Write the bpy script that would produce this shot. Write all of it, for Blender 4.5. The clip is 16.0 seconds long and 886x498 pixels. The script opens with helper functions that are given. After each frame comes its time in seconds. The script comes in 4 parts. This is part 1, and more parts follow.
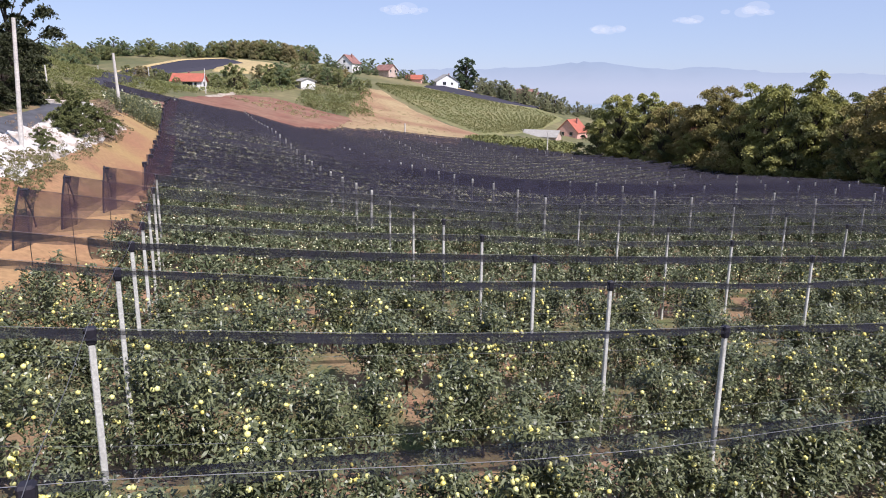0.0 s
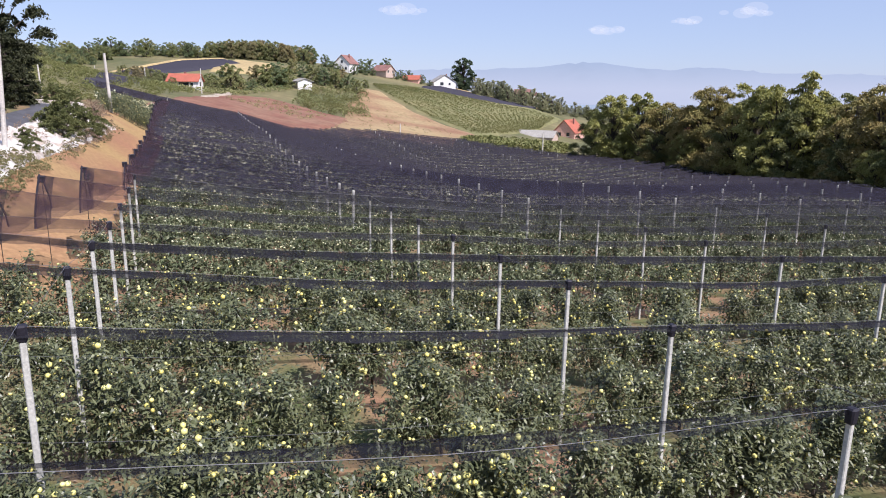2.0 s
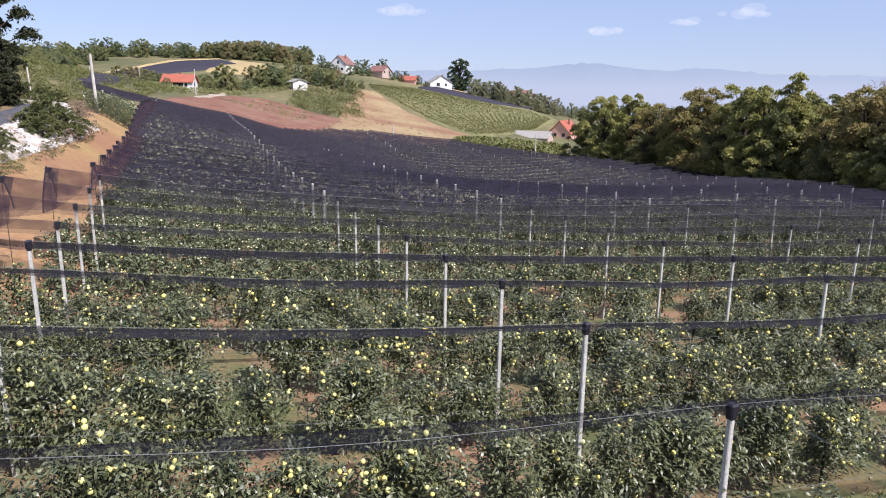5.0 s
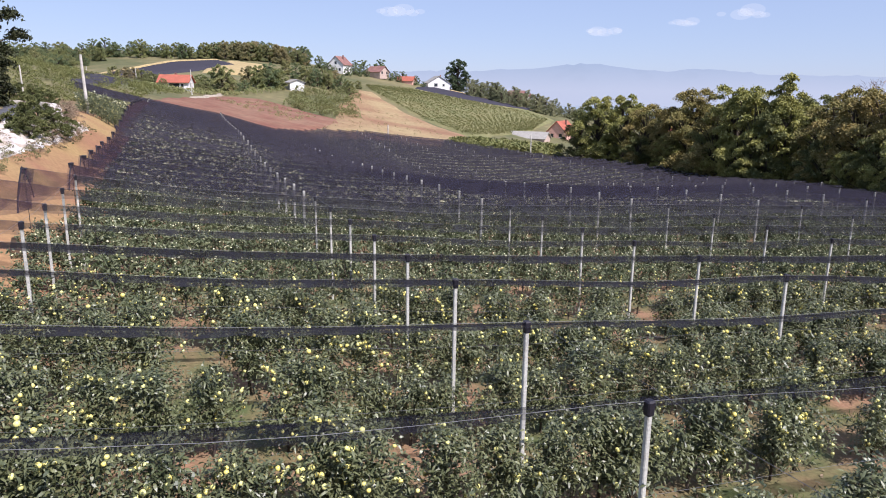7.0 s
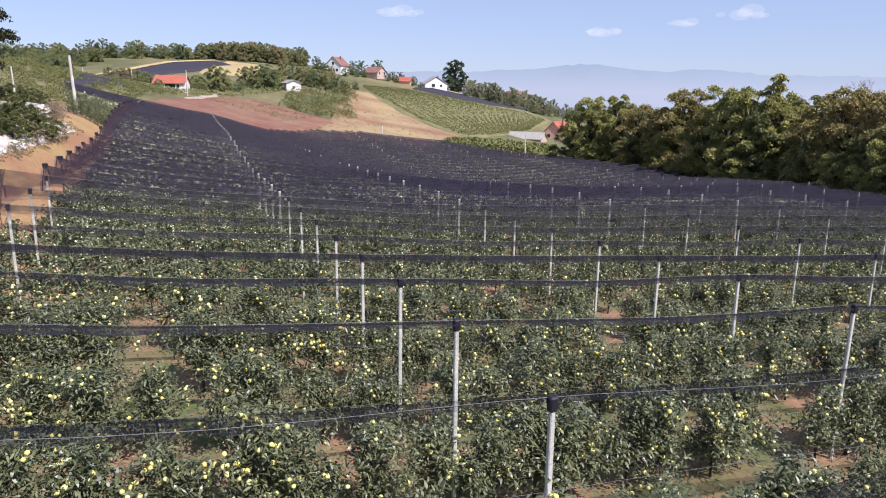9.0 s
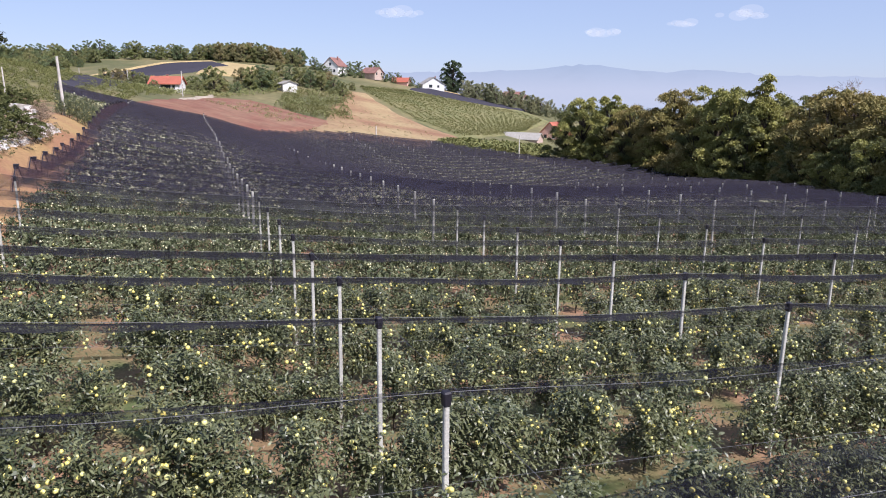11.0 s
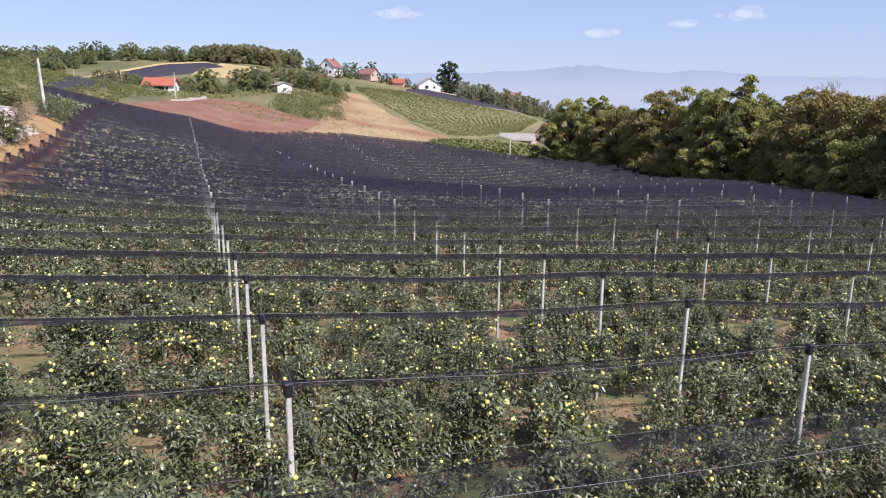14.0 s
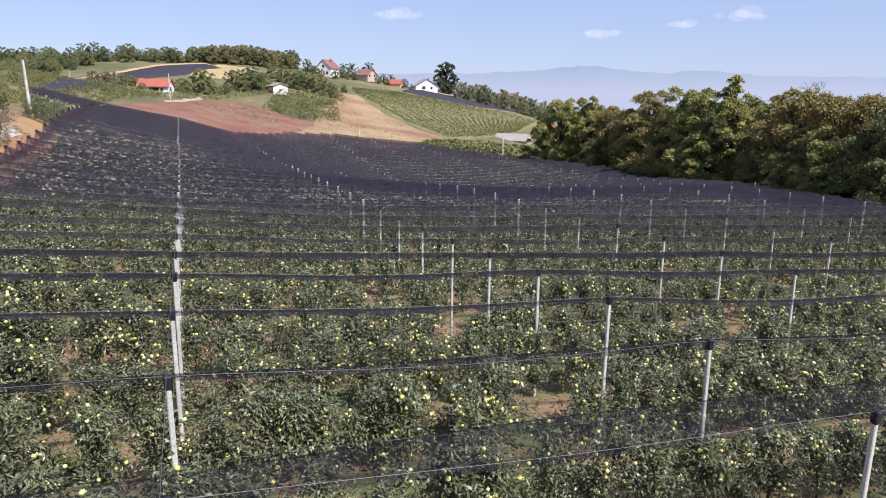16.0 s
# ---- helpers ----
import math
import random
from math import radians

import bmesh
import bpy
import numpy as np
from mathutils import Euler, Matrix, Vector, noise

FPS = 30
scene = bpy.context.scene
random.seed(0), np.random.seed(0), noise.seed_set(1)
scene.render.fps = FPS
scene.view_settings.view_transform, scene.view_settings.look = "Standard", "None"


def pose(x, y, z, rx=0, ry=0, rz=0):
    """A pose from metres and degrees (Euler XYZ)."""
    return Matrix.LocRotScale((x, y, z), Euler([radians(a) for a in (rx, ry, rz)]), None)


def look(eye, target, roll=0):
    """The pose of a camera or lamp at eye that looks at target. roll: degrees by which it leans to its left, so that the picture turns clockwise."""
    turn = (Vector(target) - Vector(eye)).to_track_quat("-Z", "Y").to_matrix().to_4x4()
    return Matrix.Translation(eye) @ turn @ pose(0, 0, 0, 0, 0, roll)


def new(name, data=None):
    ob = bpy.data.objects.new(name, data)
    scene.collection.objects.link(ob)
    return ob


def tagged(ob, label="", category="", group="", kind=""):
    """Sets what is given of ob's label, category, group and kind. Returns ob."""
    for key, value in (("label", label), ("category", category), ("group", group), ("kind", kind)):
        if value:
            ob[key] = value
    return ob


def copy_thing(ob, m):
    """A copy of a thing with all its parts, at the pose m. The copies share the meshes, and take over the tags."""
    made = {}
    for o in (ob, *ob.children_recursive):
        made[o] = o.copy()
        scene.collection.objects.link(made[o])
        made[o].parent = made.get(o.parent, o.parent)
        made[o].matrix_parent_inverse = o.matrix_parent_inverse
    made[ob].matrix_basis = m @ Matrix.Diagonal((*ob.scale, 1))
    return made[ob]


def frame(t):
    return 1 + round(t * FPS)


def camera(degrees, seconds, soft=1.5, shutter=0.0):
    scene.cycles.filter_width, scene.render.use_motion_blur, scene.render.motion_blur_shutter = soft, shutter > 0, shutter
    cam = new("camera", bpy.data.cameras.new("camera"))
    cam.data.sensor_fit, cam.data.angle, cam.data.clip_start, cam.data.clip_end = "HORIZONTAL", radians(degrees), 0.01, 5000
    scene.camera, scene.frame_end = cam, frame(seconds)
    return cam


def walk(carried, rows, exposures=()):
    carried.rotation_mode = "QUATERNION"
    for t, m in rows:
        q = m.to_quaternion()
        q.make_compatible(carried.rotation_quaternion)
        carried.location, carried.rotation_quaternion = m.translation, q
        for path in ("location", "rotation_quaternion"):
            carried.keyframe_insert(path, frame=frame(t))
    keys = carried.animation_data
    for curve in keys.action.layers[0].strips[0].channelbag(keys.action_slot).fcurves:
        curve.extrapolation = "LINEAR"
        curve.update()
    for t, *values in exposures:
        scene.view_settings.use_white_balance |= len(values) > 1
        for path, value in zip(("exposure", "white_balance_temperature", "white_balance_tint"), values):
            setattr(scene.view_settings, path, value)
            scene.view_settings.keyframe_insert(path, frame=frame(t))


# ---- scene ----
cam = camera(65.3, 16.0, soft=1.0)
ROWS = [
    (0.0, 0.000, 0.003, 8.005, 0.019, -13.031, -0.654),
    (0.5, 0.185, -0.017, 8.007, -0.003, -13.023, -0.667),
    (1.0, 0.381, -0.038, 8.009, -0.025, -13.015, -0.680),
    (1.5, 0.577, -0.059, 8.012, -0.045, -13.007, -0.691),
    (2.0, 0.784, -0.082, 8.015, -0.065, -12.998, -0.701),
    (2.5, 0.975, -0.105, 8.019, -0.084, -12.990, -0.710),
    (3.0, 1.183, -0.128, 8.023, -0.102, -12.981, -0.718),
    (3.5, 1.388, -0.153, 8.027, -0.120, -12.972, -0.724),
    (4.0, 1.616, -0.179, 8.032, -0.136, -12.963, -0.730),
    (6.5, 2.739, -0.327, 8.059, -0.206, -12.915, -0.739),
    (7.0, 2.978, -0.361, 8.065, -0.217, -12.905, -0.737),
    (7.5, 3.219, -0.396, 8.072, -0.228, -12.894, -0.734),
    (8.0, 3.507, -0.433, 8.078, -0.238, -12.884, -0.730),
    (8.5, 3.770, -0.472, 8.084, -0.247, -12.873, -0.724),
    (9.0, 4.090, -0.512, 8.091, -0.255, -12.863, -0.718),
    (11.5, 5.692, -0.744, 8.124, -0.283, -12.806, -0.667),
    (12.0, 6.040, -0.796, 8.131, -0.286, -12.794, -0.654),
    (12.5, 6.375, -0.851, 8.137, -0.288, -12.782, -0.639),
    (13.0, 6.707, -0.909, 8.143, -0.289, -12.770, -0.623),
    (13.5, 7.015, -0.969, 8.149, -0.290, -12.758, -0.605),
    (14.0, 7.370, -1.031, 8.155, -0.290, -12.745, -0.587),
    (14.5, 7.746, -1.096, 8.161, -0.289, -12.733, -0.567),
    (15.0, 8.167, -1.164, 8.166, -0.287, -12.720, -0.546),
    (15.5, 8.570, -1.234, 8.172, -0.284, -12.707, -0.524),
    (16.0, 9.000, -1.307, 8.177, -0.280, -12.694, -0.501),
]
walk(cam, [(t, pose(x, y, z, 90 + pitch, roll, yaw)) for t, x, y, z, yaw, pitch, roll in ROWS], [(0.0, 0.42, 6150, 21), (16.0, 0.42, 6150, 21)])

# ---- world, sun ----
SUN_AZ, SUN_EL = 135.0, 50.0        # degrees from +y clockwise; behind the camera to the right
world = bpy.data.worlds.new("sky")
scene.world = world
world.use_nodes = True
wn = world.node_tree.nodes
wl = world.node_tree.links
sky = wn.new("ShaderNodeTexSky")
sky.sky_type = "NISHITA"
sky.sun_disc = False
sky.sun_elevation = radians(SUN_EL)
sky.sun_rotation = radians(SUN_AZ)
sky.air_density, sky.dust_density, sky.ozone_density = 1.0, 0.9, 3.0
sky.altitude = 1200
haze = wn.new("ShaderNodeMix")            # thin even summer haze over the whole sky
haze.data_type = "RGBA"
haze.inputs[0].default_value = 0.55
haze.inputs[7].default_value = (4.5, 5.5, 7.6, 1)
wl.new(sky.outputs[0], haze.inputs[6])
wl.new(haze.outputs[2], wn["Background"].inputs[0])
wn["Background"].inputs[1].default_value = 0.088
lamp = bpy.data.lights.new("sun", "SUN")
lamp.energy, lamp.angle, lamp.color = 5.0, radians(0.6), (1.0, 0.96, 0.90)
sun = new("sun", lamp)
sa, se = radians(SUN_AZ), radians(SUN_EL)
toward = Vector((math.sin(sa) * math.cos(se), math.cos(sa) * math.cos(se), math.sin(se)))
sun.matrix_world = look(toward * 300, (0, 0, 0))


SWELLS = {
    13: (5.89, -9.69, 4.64, 3.34, -3.51, -0.37, 1.00, -0.04),
    24: (-3.86, 3.81, -3.45, 2.31, 1.97, -4.62, 2.18, -0.34),
    40: (16.80, -16.96, -3.46, 8.13, 0.10, -5.68, 6.38, -4.04),
    62: (10.43, -24.23, 23.87, 18.41, -21.33, -21.23, 27.97, -7.07),
    98: (-15.87, -1.45, 13.87, -0.29, -13.96, -4.53, 15.07, -12.71),
    150: (26.11, -4.40, -10.51, -2.71, 3.76, 3.92, 0.09, 0.38),
    225: (14.21, -10.64, 0.97, 15.08, 7.36, -16.89, -23.82, 13.42),
    320: (-10.84, -29.37, -8.47, 15.46, 16.16, -4.77, -18.24, 17.57),
    440: (19.29, 7.52, 13.18, 15.77, 5.57, -14.66, -24.51, 7.61),
}

# ---- lie of the land ----
BEARINGS = (-44, -32, -21, -11, -2, 8, 20, 34)
ROW_DIR = np.array((0.9391, 0.3437))       # along the rows of trees
CROSS = np.array((-0.3437, 0.9391))        # from row to row
FIRST = np.array((6.56, 4.20))             # post 0 of row 0
POST_GAP, ROW_GAP, POST_TOP = 8.83, 3.152, 3.55
SW = np.array([(r * math.sin(radians(a)), r * math.cos(radians(a)), 2 * (0.42 * r) ** 2, v)
               for r, vs in SWELLS.items() for a, v in zip(BEARINGS, vs)])


def land(x, y):
    """Height of the ground, for numbers or arrays."""
    x, y = np.asarray(x, float), np.asarray(y, float)
    d2 = (x[..., None] - SW[:, 0]) ** 2 + (y[..., None] - SW[:, 1]) ** 2
    z = 1.0 + (np.exp(-d2 / SW[:, 2]) * SW[:, 3]).sum(-1)
    q = -((x + 1.74) * ROW_DIR[0] + (y - 1.17) * ROW_DIR[1])
    t = (x + 1.74) * CROSS[0] + (y - 1.17) * CROSS[1]
    z += 1.9 / (1 + np.exp(-np.clip((q - 3.0) / 0.9, -40, 40))) / (1 + np.exp(-np.clip((t - 28) / 2.5, -40, 40))) / (1 + np.exp(np.clip((t - 110) / 12, -40, 40)))
    z = z - 0.5 * np.exp(-((x + 23.5) ** 2 + (y - 73.7) ** 2) / 180) + 0.55 * np.exp(-((x + 31) ** 2 + (y - 97) ** 2) / 220)
    z = z + 1.0 * np.exp(-((x - 31) ** 2 + (y - 110) ** 2) / 400) - 0.6 * np.exp(-((x - 44) ** 2 + (y - 57) ** 2) / 160)
    far = np.clip((np.hypot(x, y) - 480) / 900, 0, 1)
    return z - 66 * far * far * (3 - 2 * far)


def at(i, j):
    p = FIRST + i * (8.74 if i < 0 else 8.88) * ROW_DIR + j * ROW_GAP * CROSS
    return float(p[0]), float(p[1])


def level(x, y):
    return float(land(x, y))


# ---- materials ----
def material(name, color, rough=0.8, noise_scale=3.0, vary=0.35, color2=None, bump=0.0, island=False, objects=False,
             metal=0.0, fine=40.0, spec=0.3, translucent=0.0, rand=0.65):
    m = bpy.data.materials.new(name)
    m.use_nodes = True
    n, l = m.node_tree.nodes, m.node_tree.links
    b = n["Principled BSDF"]
    b.inputs["Roughness"].default_value = rough
    b.inputs["Metallic"].default_value = metal
    b.inputs["Specular IOR Level"].default_value = spec
    c2 = color2 or tuple(c * (1 - vary) for c in color)
    mix = n.new("ShaderNodeMix")
    mix.data_type = "RGBA"
    mix.inputs[6].default_value, mix.inputs[7].default_value = (*color, 1), (*c2, 1)
    geo = n.new("ShaderNodeNewGeometry")
    no = n.new("ShaderNodeTexNoise")
    no.inputs["Scale"].default_value, no.inputs["Detail"].default_value = noise_scale, 5
    l.new(geo.outputs["Position"], no.inputs["Vector"])
    ramp = n.new("ShaderNodeMapRange")
    ramp.inputs[1].default_value, ramp.inputs[2].default_value = 0.36, 0.64
    l.new(no.outputs[0], ramp.inputs[0])
    fac = ramp.outputs[0]
    fn = n.new("ShaderNodeTexNoise")
    fn.inputs["Scale"].default_value, fn.inputs["Detail"].default_value = fine, 4
    l.new(geo.outputs["Position"], fn.inputs["Vector"])
    if island or objects:
        rnd = geo.outputs["Random Per Island"]
        if objects:
            rnd = n.new("ShaderNodeObjectInfo").outputs["Random"]
        av = n.new("ShaderNodeMix")
        av.inputs[0].default_value = rand
        l.new(fac, av.inputs[2])
        l.new(rnd, av.inputs[3])
        fac = av.outputs[0]
    l.new(fac, mix.inputs[0])
    val = n.new("ShaderNodeMix")
    val.data_type, val.blend_type = "RGBA", "MULTIPLY"
    val.inputs[0].default_value = 0.5
    l.new(mix.outputs[2], val.inputs[6])
    fr = n.new("ShaderNodeMapRange")
    fr.inputs[1].default_value, fr.inputs[2].default_value, fr.inputs[3].default_value, fr.inputs[4].default_value = 0.3, 0.7, 0.55, 1.25
    l.new(fn.outputs[0], fr.inputs[0])
    l.new(fr.outputs[0], val.inputs[7])
    l.new(val.outputs[2], b.inputs["Base Color"])
    if bump:
        bp = n.new("ShaderNodeBump")
        bp.inputs["Strength"].default_value, bp.inputs["Distance"].default_value = bump, 0.05
        l.new(fn.outputs[0], bp.inputs["Height"])
        l.new(bp.outputs[0], b.inputs["Normal"])
    if translucent:
        tr = n.new("ShaderNodeBsdfTranslucent")
        l.new(val.outputs[2], tr.inputs[0])
        mx = n.new("ShaderNodeMixShader")
        mx.inputs[0].default_value = translucent
        l.new(b.outputs[0], mx.inputs[1])
        l.new(tr.outputs[0], mx.inputs[2])
        l.new(mx.outputs[0], n["Material Output"].inputs[0])
    return m


def mesh_cloth(name, color, cover, streak=0.12):
    """Knitted plastic net: dark threads, open in between; denser where the cloth is folded."""
    m = bpy.data.materials.new(name)
    m.use_nodes = True
    n, l = m.node_tree.nodes, m.node_tree.links
    n.remove(n["Principled BSDF"])
    d = n.new("ShaderNodeBsdfDiffuse")
    d.inputs[0].default_value = (*color, 1)
    t = n.new("ShaderNodeBsdfTransparent")
    mx = n.new("ShaderNodeMixShader")
    geo = n.new("ShaderNodeNewGeometry")
    no = n.new("ShaderNodeTexNoise")
    no.inputs["Scale"].default_value, no.inputs["Detail"].default_value = 2.2, 4
    l.new(geo.outputs["Position"], no.inputs["Vector"])
    r = n.new("ShaderNodeMapRange")
    r.inputs[1].default_value, r.inputs[2].default_value = 0.3, 0.7
    r.inputs[3].default_value, r.inputs[4].default_value = cover - streak, cover + streak
    l.new(no.outputs[0], r.inputs[0])
    l.new(r.outputs[0], mx.inputs[0])
    l.new(t.outputs[0], mx.inputs[1])
    l.new(d.outputs[0], mx.inputs[2])
    l.new(mx.outputs[0], n["Material Output"].inputs[0])
    return m


M_SOIL = material("orchard_soil", (0.304, 0.176, 0.104), 0.95, 0.5, color2=(0.095, 0.119, 0.043), bump=0.5, fine=9)
M_PATH = material("path_soil", (0.352, 0.233, 0.101), 0.95, 0.16, color2=(0.299, 0.154, 0.084), bump=0.5, fine=5)
M_PLOUGH = material("ploughed_red_soil", (0.20, 0.085, 0.055), 0.95, 0.12, color2=(0.25, 0.145, 0.09), fine=0.6)
M_TAN = material("dry_grass", (0.350, 0.262, 0.133), 0.95, 0.045, color2=(0.248, 0.133, 0.074), fine=0.9)
M_STRAW = material("stubble", (0.45, 0.34, 0.16), 0.95, 0.05, color2=(0.38, 0.29, 0.14), fine=0.6)
M_GRASS = material("meadow", (0.20, 0.17, 0.08), 0.95, 0.04, color2=(0.105, 0.11, 0.045), fine=0.35)
M_SLOPE = material("orchard_grass", (0.215, 0.194, 0.086), 0.95, 0.07, color2=(0.159, 0.163, 0.065), fine=0.8)
M_ASPHALT = material("asphalt", (0.10, 0.10, 0.11), 0.9, 1.2, vary=0.3, fine=14)
M_GRAVEL = material("pale_gravel", (0.44, 0.37, 0.28), 0.95, 0.4, vary=0.3, fine=4)
M_LIME = material("limestone", (0.66, 0.64, 0.60), 0.9, 0.8, color2=(0.42, 0.35, 0.28), bump=0.6, fine=5)
M_LEAF = material("apple_leaf", (0.041, 0.058, 0.025), 0.42, 1.4, color2=(0.209, 0.223, 0.104), island=True, spec=0.6, translucent=0.08)
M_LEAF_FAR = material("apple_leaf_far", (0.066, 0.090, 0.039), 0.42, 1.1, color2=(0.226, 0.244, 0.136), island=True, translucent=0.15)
M_FRUIT = material("yellow_apple", (0.85, 0.69, 0.15), 0.35, 1.2, color2=(0.80, 0.83, 0.36), island=True, spec=0.5, fine=30)
M_APPLE = material("single_yellow_apple", (0.85, 0.69, 0.15), 0.35, 1.2, color2=(0.80, 0.83, 0.36), objects=True, spec=0.5, fine=30)
# Far apples, paled so that they also give the whitish glints.
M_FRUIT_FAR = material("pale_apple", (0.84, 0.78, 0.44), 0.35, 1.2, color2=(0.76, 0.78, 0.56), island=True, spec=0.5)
M_BARK = material("bark", (0.09, 0.07, 0.055), 0.9, 6.0, vary=0.4, bump=0.5)
M_CONCRETE = material("concrete_post", (0.54, 0.53, 0.47), 0.85, 2.0, vary=0.18, bump=0.2, fine=25)
M_CAP = material("black_plastic", (0.022, 0.02, 0.028), 0.55, 5.0, vary=0.3)
M_WIRE = material("galvanised_wire", (0.15, 0.15, 0.155), 0.6, 5.0, vary=0.2, metal=0.3)
M_NET_FOLD = mesh_cloth("gathered_net", (0.022, 0.022, 0.027), 0.66, 0.3)
M_NET_LOOSE = mesh_cloth("loose_gathered_net", (0.034, 0.034, 0.038), 0.42, 0.3)
M_NET_THIN = mesh_cloth("thin_gathered_net", (0.015, 0.015, 0.021), 0.44, 0.25)
M_NET = mesh_cloth("spread_net", (0.030, 0.028, 0.040), 0.42, 0.24)
# Denser, paler copy for far rows, imitating the net at a grazing view.
M_NET_MORE = mesh_cloth("spread_net_doubled", (0.041, 0.038, 0.049), 0.51, 0.30)
M_NET_END = mesh_cloth("end_net", (0.055, 0.034, 0.042), 0.36, 0.14)
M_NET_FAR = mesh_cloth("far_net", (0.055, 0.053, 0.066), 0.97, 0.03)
M_WOOD_LEAF = material("oak_leaf", (0.210, 0.225, 0.057), 0.5, 0.3, color2=(0.442, 0.412, 0.132), island=True, rand=0.4, translucent=0.14)
M_WOOD_DARK = material("dark_leaf", (0.101, 0.120, 0.039), 0.5, 0.3, color2=(0.207, 0.212, 0.075), island=True, rand=0.4, translucent=0.14)
M_BUSH = material("bank_bush_leaf", (0.075, 0.095, 0.030), 0.6, 0.5, color2=(0.165, 0.17, 0.058), island=True, rand=0.4, translucent=0.15)
# Nearly black leaves: the roadside's deep shade is in the colour.
M_ROADSIDE = material("roadside_leaf", (0.025, 0.031, 0.012), 0.6, 0.4, color2=(0.059, 0.065, 0.025), island=True, rand=0.4, translucent=0.1)
M_WOOD_RUST = material("autumn_leaf", (0.219, 0.218, 0.070), 0.6, 0.25, color2=(0.356, 0.271, 0.097), island=True, rand=0.3, translucent=0.14)
# Hill leaves are lightened: distance haze painted into their colours.
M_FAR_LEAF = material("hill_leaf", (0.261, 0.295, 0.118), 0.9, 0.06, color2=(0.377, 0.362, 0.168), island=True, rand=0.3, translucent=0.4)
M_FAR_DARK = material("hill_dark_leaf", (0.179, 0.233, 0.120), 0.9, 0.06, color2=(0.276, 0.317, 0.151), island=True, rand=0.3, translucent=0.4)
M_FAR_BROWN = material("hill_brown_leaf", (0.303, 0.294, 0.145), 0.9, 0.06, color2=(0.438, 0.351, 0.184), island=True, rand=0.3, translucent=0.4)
M_WALNUT = material("walnut_leaf", (0.055, 0.085, 0.045), 0.8, 0.1, color2=(0.10, 0.13, 0.065), island=True, rand=0.3, translucent=0.1)
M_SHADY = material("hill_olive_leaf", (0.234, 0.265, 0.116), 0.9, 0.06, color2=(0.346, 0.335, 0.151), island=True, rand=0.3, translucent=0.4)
M_GREEN = material("rough_grass", (0.13, 0.14, 0.055), 0.9, 1.5, color2=(0.23, 0.19, 0.09), island=True)
M_SLOPE_BUSH = material("slope_bush_leaf", (0.143, 0.160, 0.057), 0.8, 0.08, color2=(0.230, 0.217, 0.086), island=True, rand=0.4, translucent=0.3)
# Paler than the hill leaves: more haze mixed into the colour.
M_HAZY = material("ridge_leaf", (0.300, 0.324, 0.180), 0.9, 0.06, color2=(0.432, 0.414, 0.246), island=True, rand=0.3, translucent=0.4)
M_ALLEY = material("alley_grass", (0.075, 0.13, 0.035), 0.7, 1.5, color2=(0.16, 0.18, 0.06), island=True, translucent=0.2)
M_SHRUB = material("shrub_leaf", (0.13, 0.155, 0.045), 0.6, 0.3, color2=(0.22, 0.21, 0.075), island=True, translucent=0.15)
M_TWIG = material("grey_twigs", (0.240, 0.186, 0.168), 0.9, 0.6, color2=(0.312, 0.228, 0.180))
M_DRY = material("dry_stems", (0.22, 0.15, 0.11), 0.9, 0.8, color2=(0.30, 0.23, 0.15), island=True)
M_POLE = material("utility_pole_concrete", (0.62, 0.58, 0.52), 0.85, 1.2, vary=0.25, fine=12)
M_WHITE = material("white_render", (0.80, 0.78, 0.74), 0.85, 0.5, vary=0.08, fine=3)
M_BEIGE = material("beige_render", (0.55, 0.42, 0.35), 0.85, 0.5, vary=0.12, fine=3)
M_PINK = material("pink_render", (0.72, 0.42, 0.33), 0.85, 0.5, vary=0.1, fine=3)
M_GREY = material("grey_sheet", (0.36, 0.34, 0.30), 0.7, 0.5, vary=0.15, fine=3)
M_TILE = material("roof_tile", (0.43, 0.125, 0.08), 0.8, 0.6, color2=(0.35, 0.11, 0.07), fine=5)
M_TILE_OLD = material("old_roof_tile", (0.29, 0.15, 0.125), 0.85, 0.6, vary=0.25, fine=5)
M_GLASS = material("window_glass", (0.03, 0.035, 0.04), 0.12, 1.0, vary=0.1, spec=0.6)
# The range is not lit: its haze blue is a glow.
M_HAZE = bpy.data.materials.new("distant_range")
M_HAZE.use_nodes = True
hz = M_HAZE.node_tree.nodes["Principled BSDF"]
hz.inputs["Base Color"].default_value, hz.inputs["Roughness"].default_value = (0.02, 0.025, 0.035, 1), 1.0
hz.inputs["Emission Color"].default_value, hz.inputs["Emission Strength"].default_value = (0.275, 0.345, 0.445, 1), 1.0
hzg = M_HAZE.node_tree.nodes.new("ShaderNodeNewGeometry")       # painted haze: the glow turns paler towards the foot
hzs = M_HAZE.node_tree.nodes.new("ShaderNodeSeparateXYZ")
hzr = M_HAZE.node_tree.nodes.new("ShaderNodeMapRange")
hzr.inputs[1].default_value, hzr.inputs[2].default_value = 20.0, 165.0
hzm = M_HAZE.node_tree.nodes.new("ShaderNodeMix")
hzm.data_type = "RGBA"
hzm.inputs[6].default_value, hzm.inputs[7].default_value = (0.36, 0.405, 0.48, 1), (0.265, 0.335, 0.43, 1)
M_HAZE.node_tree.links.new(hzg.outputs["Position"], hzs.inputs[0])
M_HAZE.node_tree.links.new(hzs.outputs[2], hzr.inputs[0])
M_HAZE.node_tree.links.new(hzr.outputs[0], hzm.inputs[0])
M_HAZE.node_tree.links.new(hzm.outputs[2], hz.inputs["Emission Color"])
# Blue-grey base colour carries the haze over the plain.
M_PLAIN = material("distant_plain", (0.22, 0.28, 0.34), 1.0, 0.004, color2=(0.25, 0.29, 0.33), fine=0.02)


